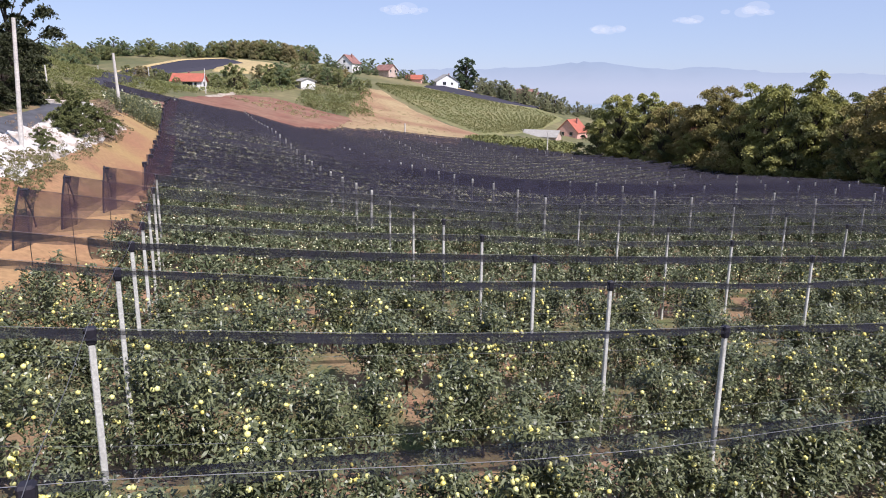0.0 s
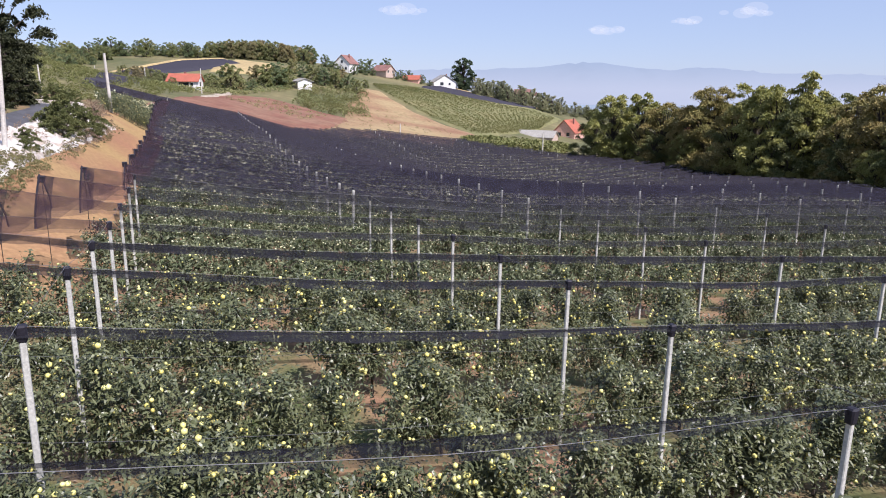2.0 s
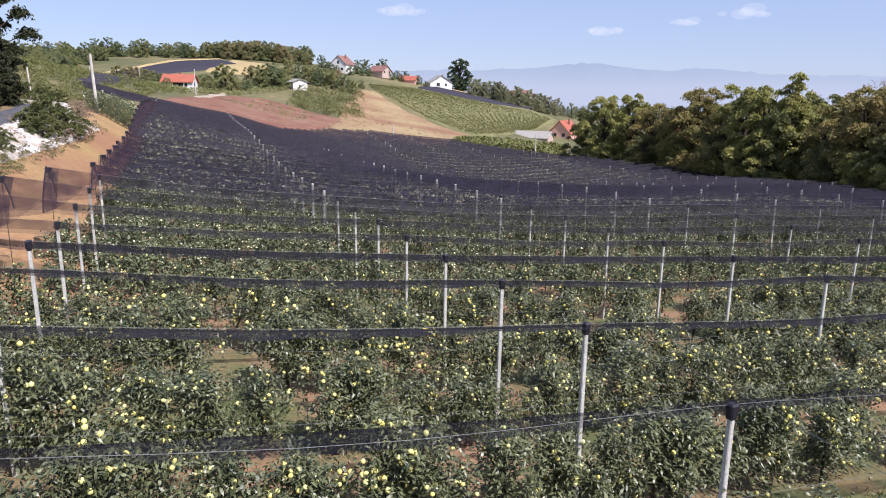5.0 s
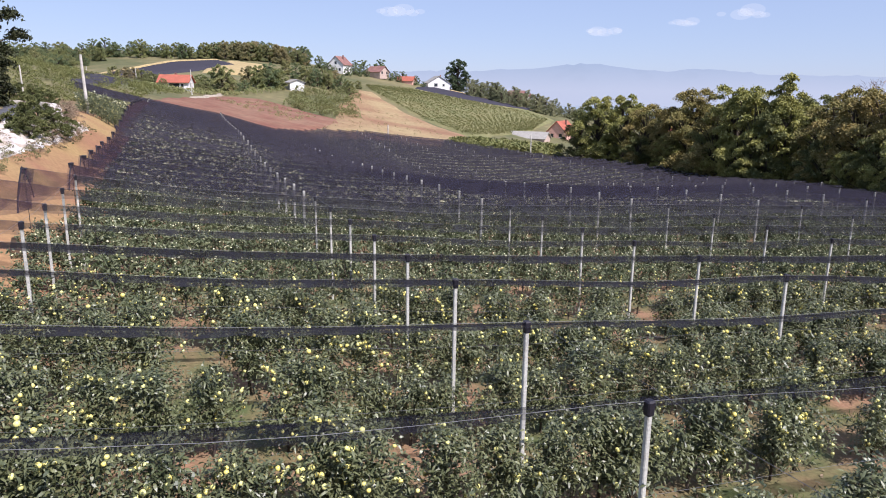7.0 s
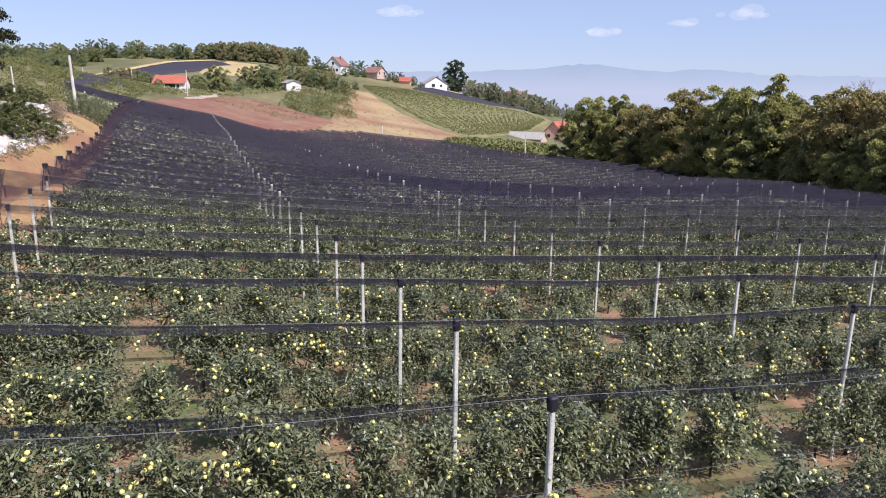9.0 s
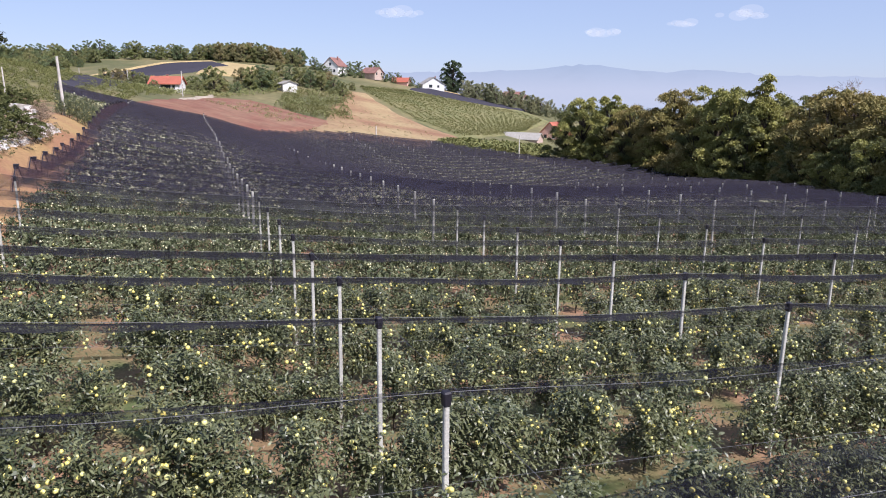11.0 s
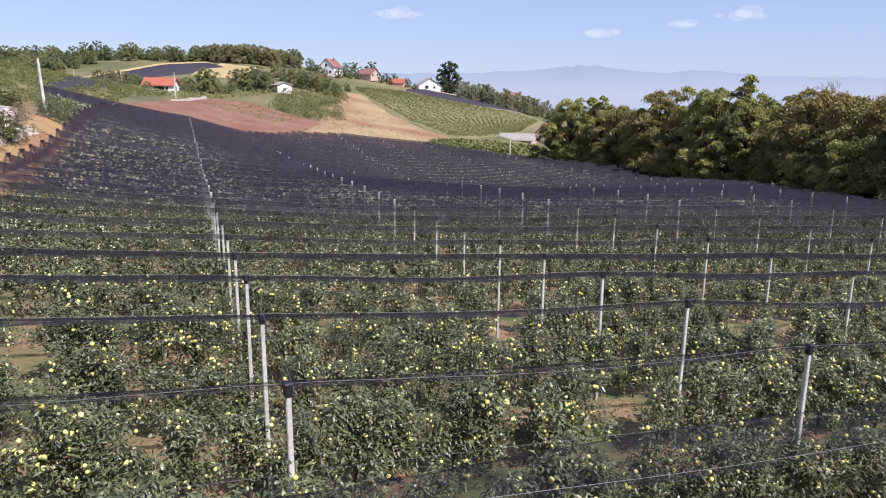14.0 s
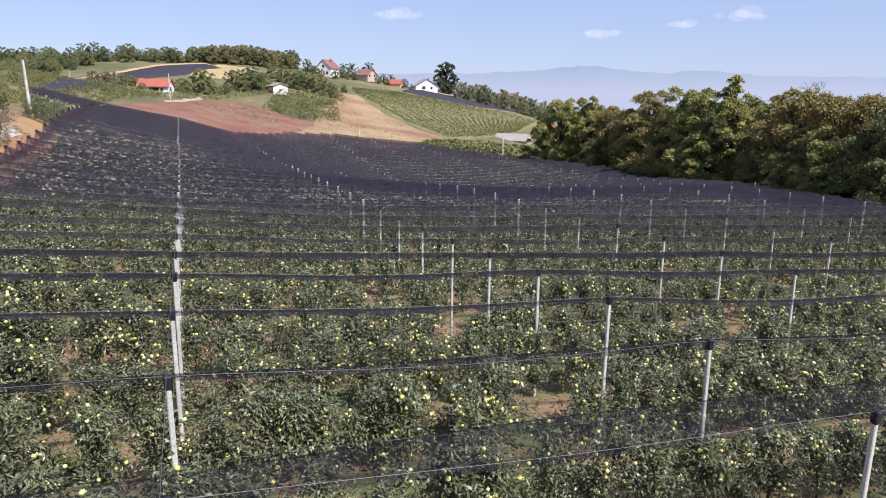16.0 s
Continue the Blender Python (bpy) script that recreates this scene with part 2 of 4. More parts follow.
# ---- mesh helpers ----
def link(name, me, mat, parent=None, label="", smooth=False):
    if mat and not me.materials:
        me.materials.append(mat)
    if smooth:
        me.polygons.foreach_set("use_smooth", [True] * len(me.polygons))
    ob = new(name, me)
    if parent:
        ob.parent = parent
    if label:
        tagged(ob, label)
    return ob


def part(name, bm, mat, parent=None, label="", smooth=False):
    me = bpy.data.meshes.new(name)
    bm.to_mesh(me)
    bm.free()
    return link(name, me, mat, parent, label, smooth)


def raw(name, verts, faces, mat):
    me = bpy.data.meshes.new(name)
    me.from_pydata([tuple(v) for v in verts], [], [tuple(f) for f in faces])
    me.update()
    me.materials.append(mat)
    return me


def empty(name, x, y, z, turn=0.0, scale=1.0):
    ob = new(name)
    ob.matrix_world = pose(x, y, z, 0, 0, turn) @ Matrix.Scale(scale, 4)
    return ob


def box(bm, x0, x1, y0, y1, z0, z1, bevel=0.0):
    g = bmesh.ops.create_cube(bm, size=1.0)
    for v in g["verts"]:
        v.co = Vector((x0 + (v.co.x + 0.5) * (x1 - x0), y0 + (v.co.y + 0.5) * (y1 - y0), z0 + (v.co.z + 0.5) * (z1 - z0)))
    if bevel:
        es = {e for v in g["verts"] for e in v.link_edges}
        bmesh.ops.bevel(bm, geom=list(es), offset=bevel, segments=1, affect="EDGES")
    return bm


def tube(points, radii, sides=6):
    """Vertices and faces of a tapered tube along points."""
    vs, fs = [], []
    pts = [Vector(p) for p in points]
    for k, p in enumerate(pts):
        d = (pts[min(k + 1, len(pts) - 1)] - pts[max(k - 1, 0)]).normalized()
        a = d.orthogonal().normalized() if abs(d.z) > 0.9 else d.cross(Vector((0, 0, 1))).normalized()
        b = d.cross(a)
        for s in range(sides):
            t = 2 * math.pi * s / sides
            vs.append(p + (a * math.cos(t) + b * math.sin(t)) * radii[k])
    for k in range(len(pts) - 1):
        for s in range(sides):
            q = (s + 1) % sides
            fs.append((k * sides + s, k * sides + q, (k + 1) * sides + q, (k + 1) * sides + s))
    fs.append(tuple(range(sides))[::-1])
    fs.append(tuple((len(pts) - 1) * sides + s for s in range(sides)))
    return vs, fs


def join(parts):
    vs, fs = [], []
    for v, f in parts:
        o = len(vs)
        vs += list(v)
        fs += [tuple(i + o for i in q) for q in f]
    return vs, fs


def leaves(rng, centres, length, width, up=0.3, droop=0.25, out=None):
    """A rhombic, slightly folded leaf at every centre."""
    n = len(centres)
    d = rng.normal(size=(n, 3))
    d[:, 2] -= droop
    d /= np.linalg.norm(d, axis=1)[:, None]
    r = rng.normal(size=(n, 3))
    r[:, 2] += up * 3
    if out is not None:
        r = r * 0.7 + out * 1.1
    s = np.cross(d, r)
    s /= np.linalg.norm(s, axis=1)[:, None] + 1e-9
    nn = np.cross(s, d)
    ln = length * rng.uniform(0.7, 1.3, n)[:, None]
    wd = width * rng.uniform(0.7, 1.3, n)[:, None]
    a = centres - d * ln / 2
    c = centres + d * ln / 2
    b = centres + s * wd / 2 + nn * wd * 0.2
    e = centres - s * wd / 2 + nn * wd * 0.2
    vs = np.stack((a, b, c, e), 1).reshape(-1, 3)
    i = np.arange(n) * 4
    fs = np.concatenate((np.stack((i, i + 1, i + 2), 1), np.stack((i, i + 2, i + 3), 1)))
    return vs, fs


def long_leaves(rng, centres, length, width):
    """A slender, drooping leaf at every centre: base, two pairs of edge points, tip."""
    n = len(centres)
    d = rng.normal(size=(n, 3)) * (1, 1, 0.55)
    d /= np.linalg.norm(d, axis=1)[:, None]
    r = rng.normal(size=(n, 3)) * 0.55
    r[:, 2] += 1.0
    s = np.cross(d, r)
    s /= np.linalg.norm(s, axis=1)[:, None] + 1e-9
    u = np.cross(s, d)
    ln = length * rng.uniform(0.65, 1.35, n)[:, None]
    wd = width * rng.uniform(0.7, 1.3, n)[:, None]
    sag = ln * rng.uniform(0.05, 0.45, n)[:, None]
    down = np.array((0, 0, -1.0))
    fold = wd * 0.16
    a = centres
    m1 = centres + d * ln * 0.35 + down * sag * 0.12
    m2 = centres + d * ln * 0.70 + down * sag * 0.5
    c = centres + d * ln + down * sag
    vs = np.stack((a, m1 + s * wd / 2 + u * fold, m1 - s * wd / 2 + u * fold,
                   m2 + s * wd * 0.4 + u * fold, m2 - s * wd * 0.4 + u * fold, c), 1).reshape(-1, 3)
    i = np.arange(n) * 6
    fs = np.concatenate((np.stack((i, i + 2, i + 1), 1), np.stack((i + 1, i + 2, i + 4), 1),
                         np.stack((i + 1, i + 4, i + 3), 1), np.stack((i + 3, i + 4, i + 5), 1)))
    return vs, fs


ICO = bmesh.new()
bmesh.ops.create_icosphere(ICO, subdivisions=1, radius=1.0)
ICO_V = np.array([v.co for v in ICO.verts])
ICO_F = np.array([[v.index for v in f.verts] for f in ICO.faces])
ICO.free()
ICO = bmesh.new()
bmesh.ops.create_icosphere(ICO, subdivisions=3, radius=1.0)
BALL_V = np.array([v.co for v in ICO.verts])
BALL_F = np.array([[v.index for v in f.verts] for f in ICO.faces])
ICO.free()
OCT_V = np.array(((1, 0, 0), (-1, 0, 0), (0, 1, 0), (0, -1, 0), (0, 0, 0.9), (0, 0, -0.9)), float)
OCT_F = np.array(((0, 2, 4), (2, 1, 4), (1, 3, 4), (3, 0, 4), (2, 0, 5), (1, 2, 5), (3, 1, 5), (0, 3, 5)))


def balls(centres, radii, V, Fc):
    vs = (centres[:, None, :] + V[None] * np.asarray(radii)[:, None, None]).reshape(-1, 3)
    fs = (Fc[None] + (np.arange(len(centres)) * len(V))[:, None, None]).reshape(-1, 3)
    return vs, fs


# ---- ground: one sheet to the horizon ----
def ground_sheet():
    angs = np.concatenate((np.arange(-60, 60, 1.0), np.arange(60, 300, 6.0)))
    rads = np.concatenate(([0.6], np.geomspace(1.5, 4800, 190)))
    xs = 4 + rads[:, None] * np.sin(np.radians(angs))[None]
    ys = -1 + rads[:, None] * np.cos(np.radians(angs))[None]
    zs = land(xs, ys)
    n = len(angs)
    vs = np.stack((xs, ys, zs), -1).reshape(-1, 3)
    fs = []
    for i in range(len(rads) - 1):
        for j in range(n):
            k = (j + 1) % n
            fs.append((i * n + j, i * n + k, (i + 1) * n + k, (i + 1) * n + j))
    fs.append(tuple(range(n))[::-1])
    me = raw("ground", vs, fs, M_SOIL)
    me.materials.append(M_GRASS)
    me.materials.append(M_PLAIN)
    idx = []
    for i in range(len(rads) - 1):
        for j in range(n):
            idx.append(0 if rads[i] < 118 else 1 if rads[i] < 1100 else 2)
    idx.append(0)
    me.polygons.foreach_set("material_index", idx)
    ob = link("ground", me, None, smooth=True)
    tagged(ob, "red-brown orchard soil with grass, running out into meadows", "ground", kind="structure")


def resample(line, n):
    p = np.array(line, float)
    d = np.concatenate(([0], np.cumsum(np.hypot(*np.diff(p, axis=0).T))))
    t = np.linspace(0, d[-1], n)
    return np.stack((np.interp(t, d, p[:, 0]), np.interp(t, d, p[:, 1])), 1)


def field(name, edge_a, edge_b, mat, lift, label, category="field", n=40, m=16, rough=0.0, seed=1):
    """A stretch of land between two edges, draped on the ground."""
    rng = np.random.default_rng(seed)
    a, b = resample(edge_a, n), resample(edge_b, n)
    t = np.linspace(0, 1, m)[None, :, None]
    p = a[:, None] * (1 - t) + b[:, None] * t
    jag = rng.normal(size=p.shape) * 0.12 * min(1.0, lift * 3)
    p = p + jag
    if lift > 0.3:
        p = p + np.array([[(1.6 * noise.noise((x / 7, y / 7, seed)), 1.6 * noise.noise((x / 7, y / 7, seed + 9.0))) for x, y in r] for r in p])
    z = land(p[..., 0], p[..., 1]) + lift
    z[1:-1, 1:-1] += rough * rng.random((n - 2, m - 2))
    z[[0, -1]] -= lift * 1.6
    z[:, [0, -1]] -= lift * 1.6
    vs = np.concatenate((p, z[..., None]), -1).reshape(-1, 3)
    fs = [(i * m + j, i * m + j + 1, (i + 1) * m + j + 1, (i + 1) * m + j) for i in range(n - 1) for j in range(m - 1)]
    ob = link(name, raw(name, vs, fs, mat), mat, smooth=rough < 0.05)
    return tagged(ob, label, category, kind="structure")


ground_sheet()
field("ploughed_field", [(-48, 108), (-54, 150), (-57, 174), (-62, 203), (-53, 219)], [(-24, 112), (-24, 140), (-23, 165), (-22, 182), (-24, 192)], M_PLOUGH, 0.5, "bare red-brown ploughed field on a slope")
field("dry_meadow", [(-26, 130), (-25, 160), (-27, 190), (-31, 235), (-33, 294)], [(8, 140), (9, 170), (13, 214), (-6, 246), (-27, 297)], M_TAN, 0.6, "tan dry meadow with a reddish patch")
field("orchard_slope", [(13, 216), (-4, 246), (-26, 300), (-31, 318)], [(41, 289), (62, 352), (52, 384), (-10, 356)], M_SLOPE, 0.55, "green sloping orchard with many small bushes", n=40, m=24)
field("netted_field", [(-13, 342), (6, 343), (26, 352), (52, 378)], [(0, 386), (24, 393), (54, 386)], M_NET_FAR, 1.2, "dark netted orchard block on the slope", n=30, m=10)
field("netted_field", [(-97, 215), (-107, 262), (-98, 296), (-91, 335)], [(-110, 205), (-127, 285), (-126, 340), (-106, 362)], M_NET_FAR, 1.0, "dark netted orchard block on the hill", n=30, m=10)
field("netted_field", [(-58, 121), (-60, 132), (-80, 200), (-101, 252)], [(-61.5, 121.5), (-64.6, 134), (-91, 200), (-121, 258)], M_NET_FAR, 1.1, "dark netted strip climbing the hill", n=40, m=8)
field("field_verge", [(-78, 168), (-91.3, 200), (-121.3, 258)], [(-78.9, 168.2), (-92.3, 200.2), (-123, 258)], M_GRAVEL, 1.15, "dry grass verge along the netted strip", "verge", n=40, m=4)
field("stubble_field", [(-96, 292), (-104, 360)], [(-70, 288), (-80, 345)], M_STRAW, 0.8, "yellow stubble field below the wooded hill")
field("farm_track", [(-52, 158), (-57.5, 185), (-61, 214)], [(-54.5, 158), (-60, 185), (-64, 216)], M_GRAVEL, 0.62, "pale gravel farm track beside the red field", "track", n=14, m=4)
field("field_verge", [(0, 386), (24, 393), (54, 380)], [(0, 390), (25, 397), (57, 382)], M_STRAW, 1.2, "dry grass verge along the netted block", "verge", m=4)
field("field_verge", [(-110, 205), (-127, 285), (-126, 340), (-106, 362)], [(-112, 205), (-130, 286), (-129, 342), (-107, 366)], M_STRAW, 1.0, "dry grass verge along the netted block", "verge", m=4)
field("dirt_path", [(-8.5, 17), (-10.5, 24), (-13.3, 33), (-17.8, 45), (-24, 62), (-28.3, 74)], [(-16, 17), (-18.6, 28), (-20.8, 35), (-25.2, 50), (-29.5, 62), (-34, 72)], M_PATH, 0.11, "orange bare dirt path along the row ends", "path", n=60, m=20)
field("road", [(-19.9, 28), (-22.6, 36), (-25.6, 44), (-28.0, 50.5), (-30, 57), (-32.3, 64), (-36, 68), (-43, 69)], [(-22.0, 28), (-24.9, 36), (-28.0, 44), (-30.4, 50.5), (-32.8, 57), (-36, 62), (-39, 64), (-43, 64.5)], M_ASPHALT, 0.12, "grey asphalt road with a pale edge", "road", n=48, m=6)
field("kerb", [(-28.2, 56.4), (-30.0, 61.8), (-32.6, 66.4), (-36.2, 69.4), (-43, 70.6)], [(-29.0, 56.4), (-31.0, 61.6), (-33.4, 65.6), (-36.4, 68.3), (-43, 69.4)], M_LIME, 0.4, "white stone edging round the bend of the road", "kerb", n=40, m=5, rough=0.12)
field("rock_bank", [(-17.1, 28), (-19.3, 35), (-21.5, 42), (-23.7, 50), (-26.0, 58)], [(-20.1, 28), (-22.8, 36), (-25.8, 44), (-28.1, 51), (-29.6, 58)], M_LIME, 0.10, "white limestone bank with loose rubble", "rock bank", n=60, m=14, rough=0.3)


# ---- posts, caps and nets ----
def row_span(j):
    """First and last place along row j, in post gaps."""
    left = {0: -1.8, 1: -1.7, 2: -1.65, 3: -1.58, 4: -1.5, 5: -1.43, 6: -1.35, 7: -1.28, 8: -1.19}.get(j, -1.06)
    if 28 <= j <= 31:
        left = -1.85
    if j > 31:
        left = float(np.interp(j, (32, 34, 39, 43), (0.9, 1.2, 2.1, 3.6)))
    right = float(np.interp(j, (0, 11, 18, 26, 33, 38, 43), (4.9, 5.6, 6.4, 6.9, 6.6, 6.1, 5.2)))
    return left, right


ROWS_N = 43


def drop(i, j):
    """How far the nearest rows of posts stand deeper in the ground."""
    if i < -1.05 and j in (6, 7):
        return {6: -0.24, 7: -0.13}[j] * (i + 1) / (row_span(j)[0] + 1)
    if j > 2:
        return 0.0
    return float(np.interp(i, (-1, 0, 1), ((0.0, 0.13, 0.07), (0.05, 0.16, 0.07), (0.03, 0.08, 0.04))[j]))


def make_post(name, shaft, half, wide, deep, label):
    root = new(name)
    bm = bmesh.new()
    box(bm, -half, half, -half, half, -0.25, POST_TOP - 0.1, 0.012)
    for v in bm.verts:
        k = 1.06 - 0.12 * max(0.0, v.co.z) / POST_TOP
        v.co.x, v.co.y = v.co.x * k, v.co.y * k
    part("shaft", bm, shaft, root)
    bm = bmesh.new()
    box(bm, -wide, wide, -wide, wide, POST_TOP - deep, POST_TOP + 0.03, 0.02)
    for v in bm.verts:
        if v.co.z < POST_TOP - deep * 0.55:
            v.co.x, v.co.y = v.co.x * 0.86, v.co.y * 0.86
    part("cap", bm, M_CAP, root, "black plastic cap")
    return tagged(root, label, "post", name.replace("_", " ") + "s")


MODELS = {"row": make_post("trellis_post", M_CONCRETE, 0.037, 0.060, 0.17, "pale concrete trellis post with a black plastic cap"),
          "stout": make_post("trellis_post", M_CONCRETE, 0.056, 0.06, 0.08, "stout pale concrete post under the spread nets"),
          "end": make_post("end_post", M_BARK, 0.011, 0.10, 0.17, "very thin dark end stake with a black plastic cap")}
placed = set()
for j in range(0, ROWS_N):
    lo, hi = row_span(j)
    places = [i for i in range(-4, 8) if lo - 0.1 <= i <= hi]
    if lo < -1.1 and j < 9:
        places.insert(0, lo + 0.008)
    if 9 <= j < 28:
        places[0] = lo + 0.004
    for i in places:
        x, y = at(i, j)
        off = 0.015 if j < 9 else 0.05
        x += random.uniform(-off, off)
        y += random.uniform(-off, off)
        lean = 0.35 if j < 9 else 0.9
        under = 0.0
        if j >= 16 and i >= 1:         # most posts end below the spread cloth
            under = random.choice((-0.08, 0.0, 0.1, 0.3)) if i > 2 or j < 27 else 0.35
        m = pose(x, y, level(x, y) - drop(i, j) - under, random.uniform(-lean, lean), random.uniform(-lean, lean), 20.1 + random.uniform(-6, 6))
        whole = "end" if i != int(i) or (i == -1 and 9 <= j < 28) else "row" if j < 9 else "stout"
        if whole not in placed:
            placed.add(whole)
            MODELS[whole].matrix_world = m
        else:
            copy_thing(MODELS[whole], m)


def top_of(i, j):
    """Height of the ridge wire: straight from post to post, with a little sag."""
    a = math.floor(i)
    f = i - a
    xa, ya = at(a, j)
    xb, yb = at(a + 1, j)
    end = drop(i, j) + (0.06 * math.sin(math.pi * f) if j in (1, 2) else 0.0)
    if i < -1 and 5 <= j < 9:
        xe, ye = at(row_span(j)[0], j)
        g = (i + 1) / (row_span(j)[0] + 1)
        return level(xe, ye) * g + level(xb, yb) * (1 - g) + POST_TOP + 0.02 - drop(i, j)
    return (level(xa, ya) * (1 - f) + level(xb, yb) * f) + POST_TOP - (0.12 if j >= 9 else 0.0) - end - 0.10 * math.sin(math.pi * f) ** 2 * (0.6 + 0.4 * math.sin(j * 2.7 + a))


def net_strip(j, lo, hi, profile, step, spread):
    """The cloth over row j: the cross-section profile(i, f) swept along the ridge."""
    n = max(2, int((hi - lo) * POST_GAP / step))
    vs, fs, m = [], [], None
    for k in range(n + 1):
        i = lo + (hi - lo) * k / n
        x, y = at(i, j)
        z = top_of(i, j)
        pr = profile(i, j)
        m = len(pr)
        for off, dz in pr:
            px, py = x + CROSS[0] * off, y + CROSS[1] * off
            dl = (level(px, py) - level(x, y)) * (0.8 if spread else 0.3)
            vs.append((px, py, z + dz + dl))
    for k in range(n):
        for q in range(m - 1):
            fs.append((k * m + q, (k + 1) * m + q, (k + 1) * m + q + 1, k * m + q + 1))
    return vs, fs


def gathered(i, j):
    f = i - math.floor(i)
    w = 0.05 + 0.10 * math.sin(math.pi * f) ** 2 * (0.75 + 0.6 * noise.noise((i * 0.9, j * 3.1, 0.0)))
    d = 0.13 + 0.05 * noise.noise((i * 1.7, j * 5.3, 2.0)) + 0.015 * math.sin(i * 41)
    d *= (1.0, 1.0, 0.62, 0.8, 1.25, 1.25, 1.3, 1.35, 1.4)[j] * float(np.interp(i, (0.5, 3.0), (1.0, 1.45)))
    if j >= 6:
        w *= 1 + 1.3 * (j - 5)
        w += 0.14 * (j - 5)
        w *= float(np.interp(i, (0.0, 3.0), (0.6, 1.25)))
        d += 0.05 * (j - 5)
    e = 0.02 * math.sin(i * 57 + j)
    if j <= 1:
        w = (0.42 + float(np.interp(i, (-0.3, 0.4, 2.0), (0.0, 0.45, 0.95))), 0.26)[j] + (0.18, 0.30)[j] * math.sin(math.pi * f) ** 2 * (0.8 + 0.5 * noise.noise((i * 0.9, j * 3.1, 0.0)))
        return ((-0.03, -0.05), (0.0, 0.0), (w * 0.25, -0.03 + e), (w * 0.5, -0.05 - e), (w * 0.75, -0.05 + e), (w * 0.95, -0.06), (w, -0.11))
    return ((-w - 0.03, -d - e), (-w * 0.75, -d * 0.72), (-w * 0.4, -0.05), (0.0, 0.0), (w * 0.4, -0.05), (w * 0.75, -d * 0.66), (w + 0.03, -d + e))


def tent(i, j):
    f = i - math.floor(i)
    k = 0.8 if j < 9 else 1.2 if i < -0.95 else 1.0
    d = k * (0.52 + 0.10 * math.sin(math.pi * f) + 0.10 * noise.noise((i * 1.3, j * 2.1, 7.0)))
    w = k * (float(np.interp(i, (0.0, 2.0, 4.0), (0.85, 1.35, 1.56))) + 0.12 * noise.noise((i * 2.3, j * 1.1, 4.0)))
    if j > 22 and i > -0.9:
        w += (1.56 - w) * min(1.0, (j - 22) / 6)
    return ((-w, -d), (-w * 0.72, -d * 0.80), (-w * 0.36, -d * 0.42), (0.0, 0.0), (w * 0.36, -d * 0.42), (w * 0.72, -d * 0.80), (w, -d))


def end_fold(i, j):
    """The cloth opened out at the row's end: widest at the last post, drawn together further in."""
    lo = row_span(j)[0]
    k = float(np.interp(i - lo, (0.0, 0.05, 0.13, 0.3), (1.0, 0.86, 0.42, 0.2))) if j < 9 else float(np.interp(i - lo, (0.0, 0.04, 0.11), (1.0, 0.62, 0.3)))
    w, d = (1.45 if j < 9 else 1.15) * k, (1.34 if j < 9 else 0.9) * k
    return ((-w, -d), (-w * 0.86, -d * 0.70), (-w * 0.45, -d * 0.30), (0.0, 0.02), (w * 0.45, -d * 0.30), (w * 0.86, -d * 0.70), (w, -d))


def hem(j, i, r=0.07):
    """The rolled end of a spread net, from eave over the ridge to eave."""
    x, y = at(i, j)
    z = top_of(i, j)
    pts = []
    for off, dz in end_fold(i, j):
        px, py = x + CROSS[0] * off, y + CROSS[1] * off
        pts.append((px, py, z + dz + (level(px, py) - level(x, y)) * 0.8 + 0.01))
    return tube(pts, [r] * len(pts), 5)


for j in range(0, ROWS_N):
    lo, hi = row_span(j)
    root = new("hail_net")
    spread = j >= 9
    start = lo
    if 5 <= j < 9 and lo < -1.05:
        start = -1.0
        vs, fs = net_strip(j, lo, -1.0, end_fold, 0.12, True)
        link("end_cloth", raw("end_cloth", vs, fs, M_NET_END), None, root, "thin net spread out at the row's end")
        vs, fs = net_strip(j, lo - 0.004, lo + 0.045, lambda i, j: end_fold(i, j)[:4], 0.12, True)
        link("end_band", raw("end_band", vs, fs, M_NET_FOLD), None, root, "folded net doubled at the row's end")
    step = 0.35 if j < 9 else 0.9 if j < 16 else 1.8
    if spread:
        vs, fs = net_strip(j, start, hi, tent, step, True)
        link("cloth", raw("cloth", vs, fs, M_NET if j < 16 else M_NET_MORE), None, root)
    else:
        vs, fs = net_strip(j, start, hi, gathered, step, False)
        link("cloth", raw("cloth", vs, fs, M_NET_THIN if j < 2 else M_NET_FOLD if j < 5 else M_NET_LOOSE), None, root)
    if j < 9:
        n = int((hi - lo) * 8)
        pts = [(*at(lo + (hi - lo) * k / n, j), top_of(lo + (hi - lo) * k / n, j) + 0.012) for k in range(n + 1)]
        r = 0.0035
        link("ridge_wire", raw("ridge_wire", *tube(pts, [r] * len(pts), 4), M_WIRE), None, root, "thin galvanised ridge wire")
    if 9 <= j < 28:
        vs, fs = net_strip(j, lo - 0.01, lo + 0.11, end_fold, 0.12, True)
        link("end_cloth", raw("end_cloth", vs, fs, M_NET_END), None, root, "doubled net hanging at the row's end")
    if 5 <= j < 29:
        link("end_hem", raw("end_hem", *hem(j, lo, 0.026), M_CAP), None, root)
    label = "black hail net spread like a tent over an orchard row" if spread else "black hail net gathered in a band along the ridge wire"
    tagged(root, label, "hail net", "hail nets")

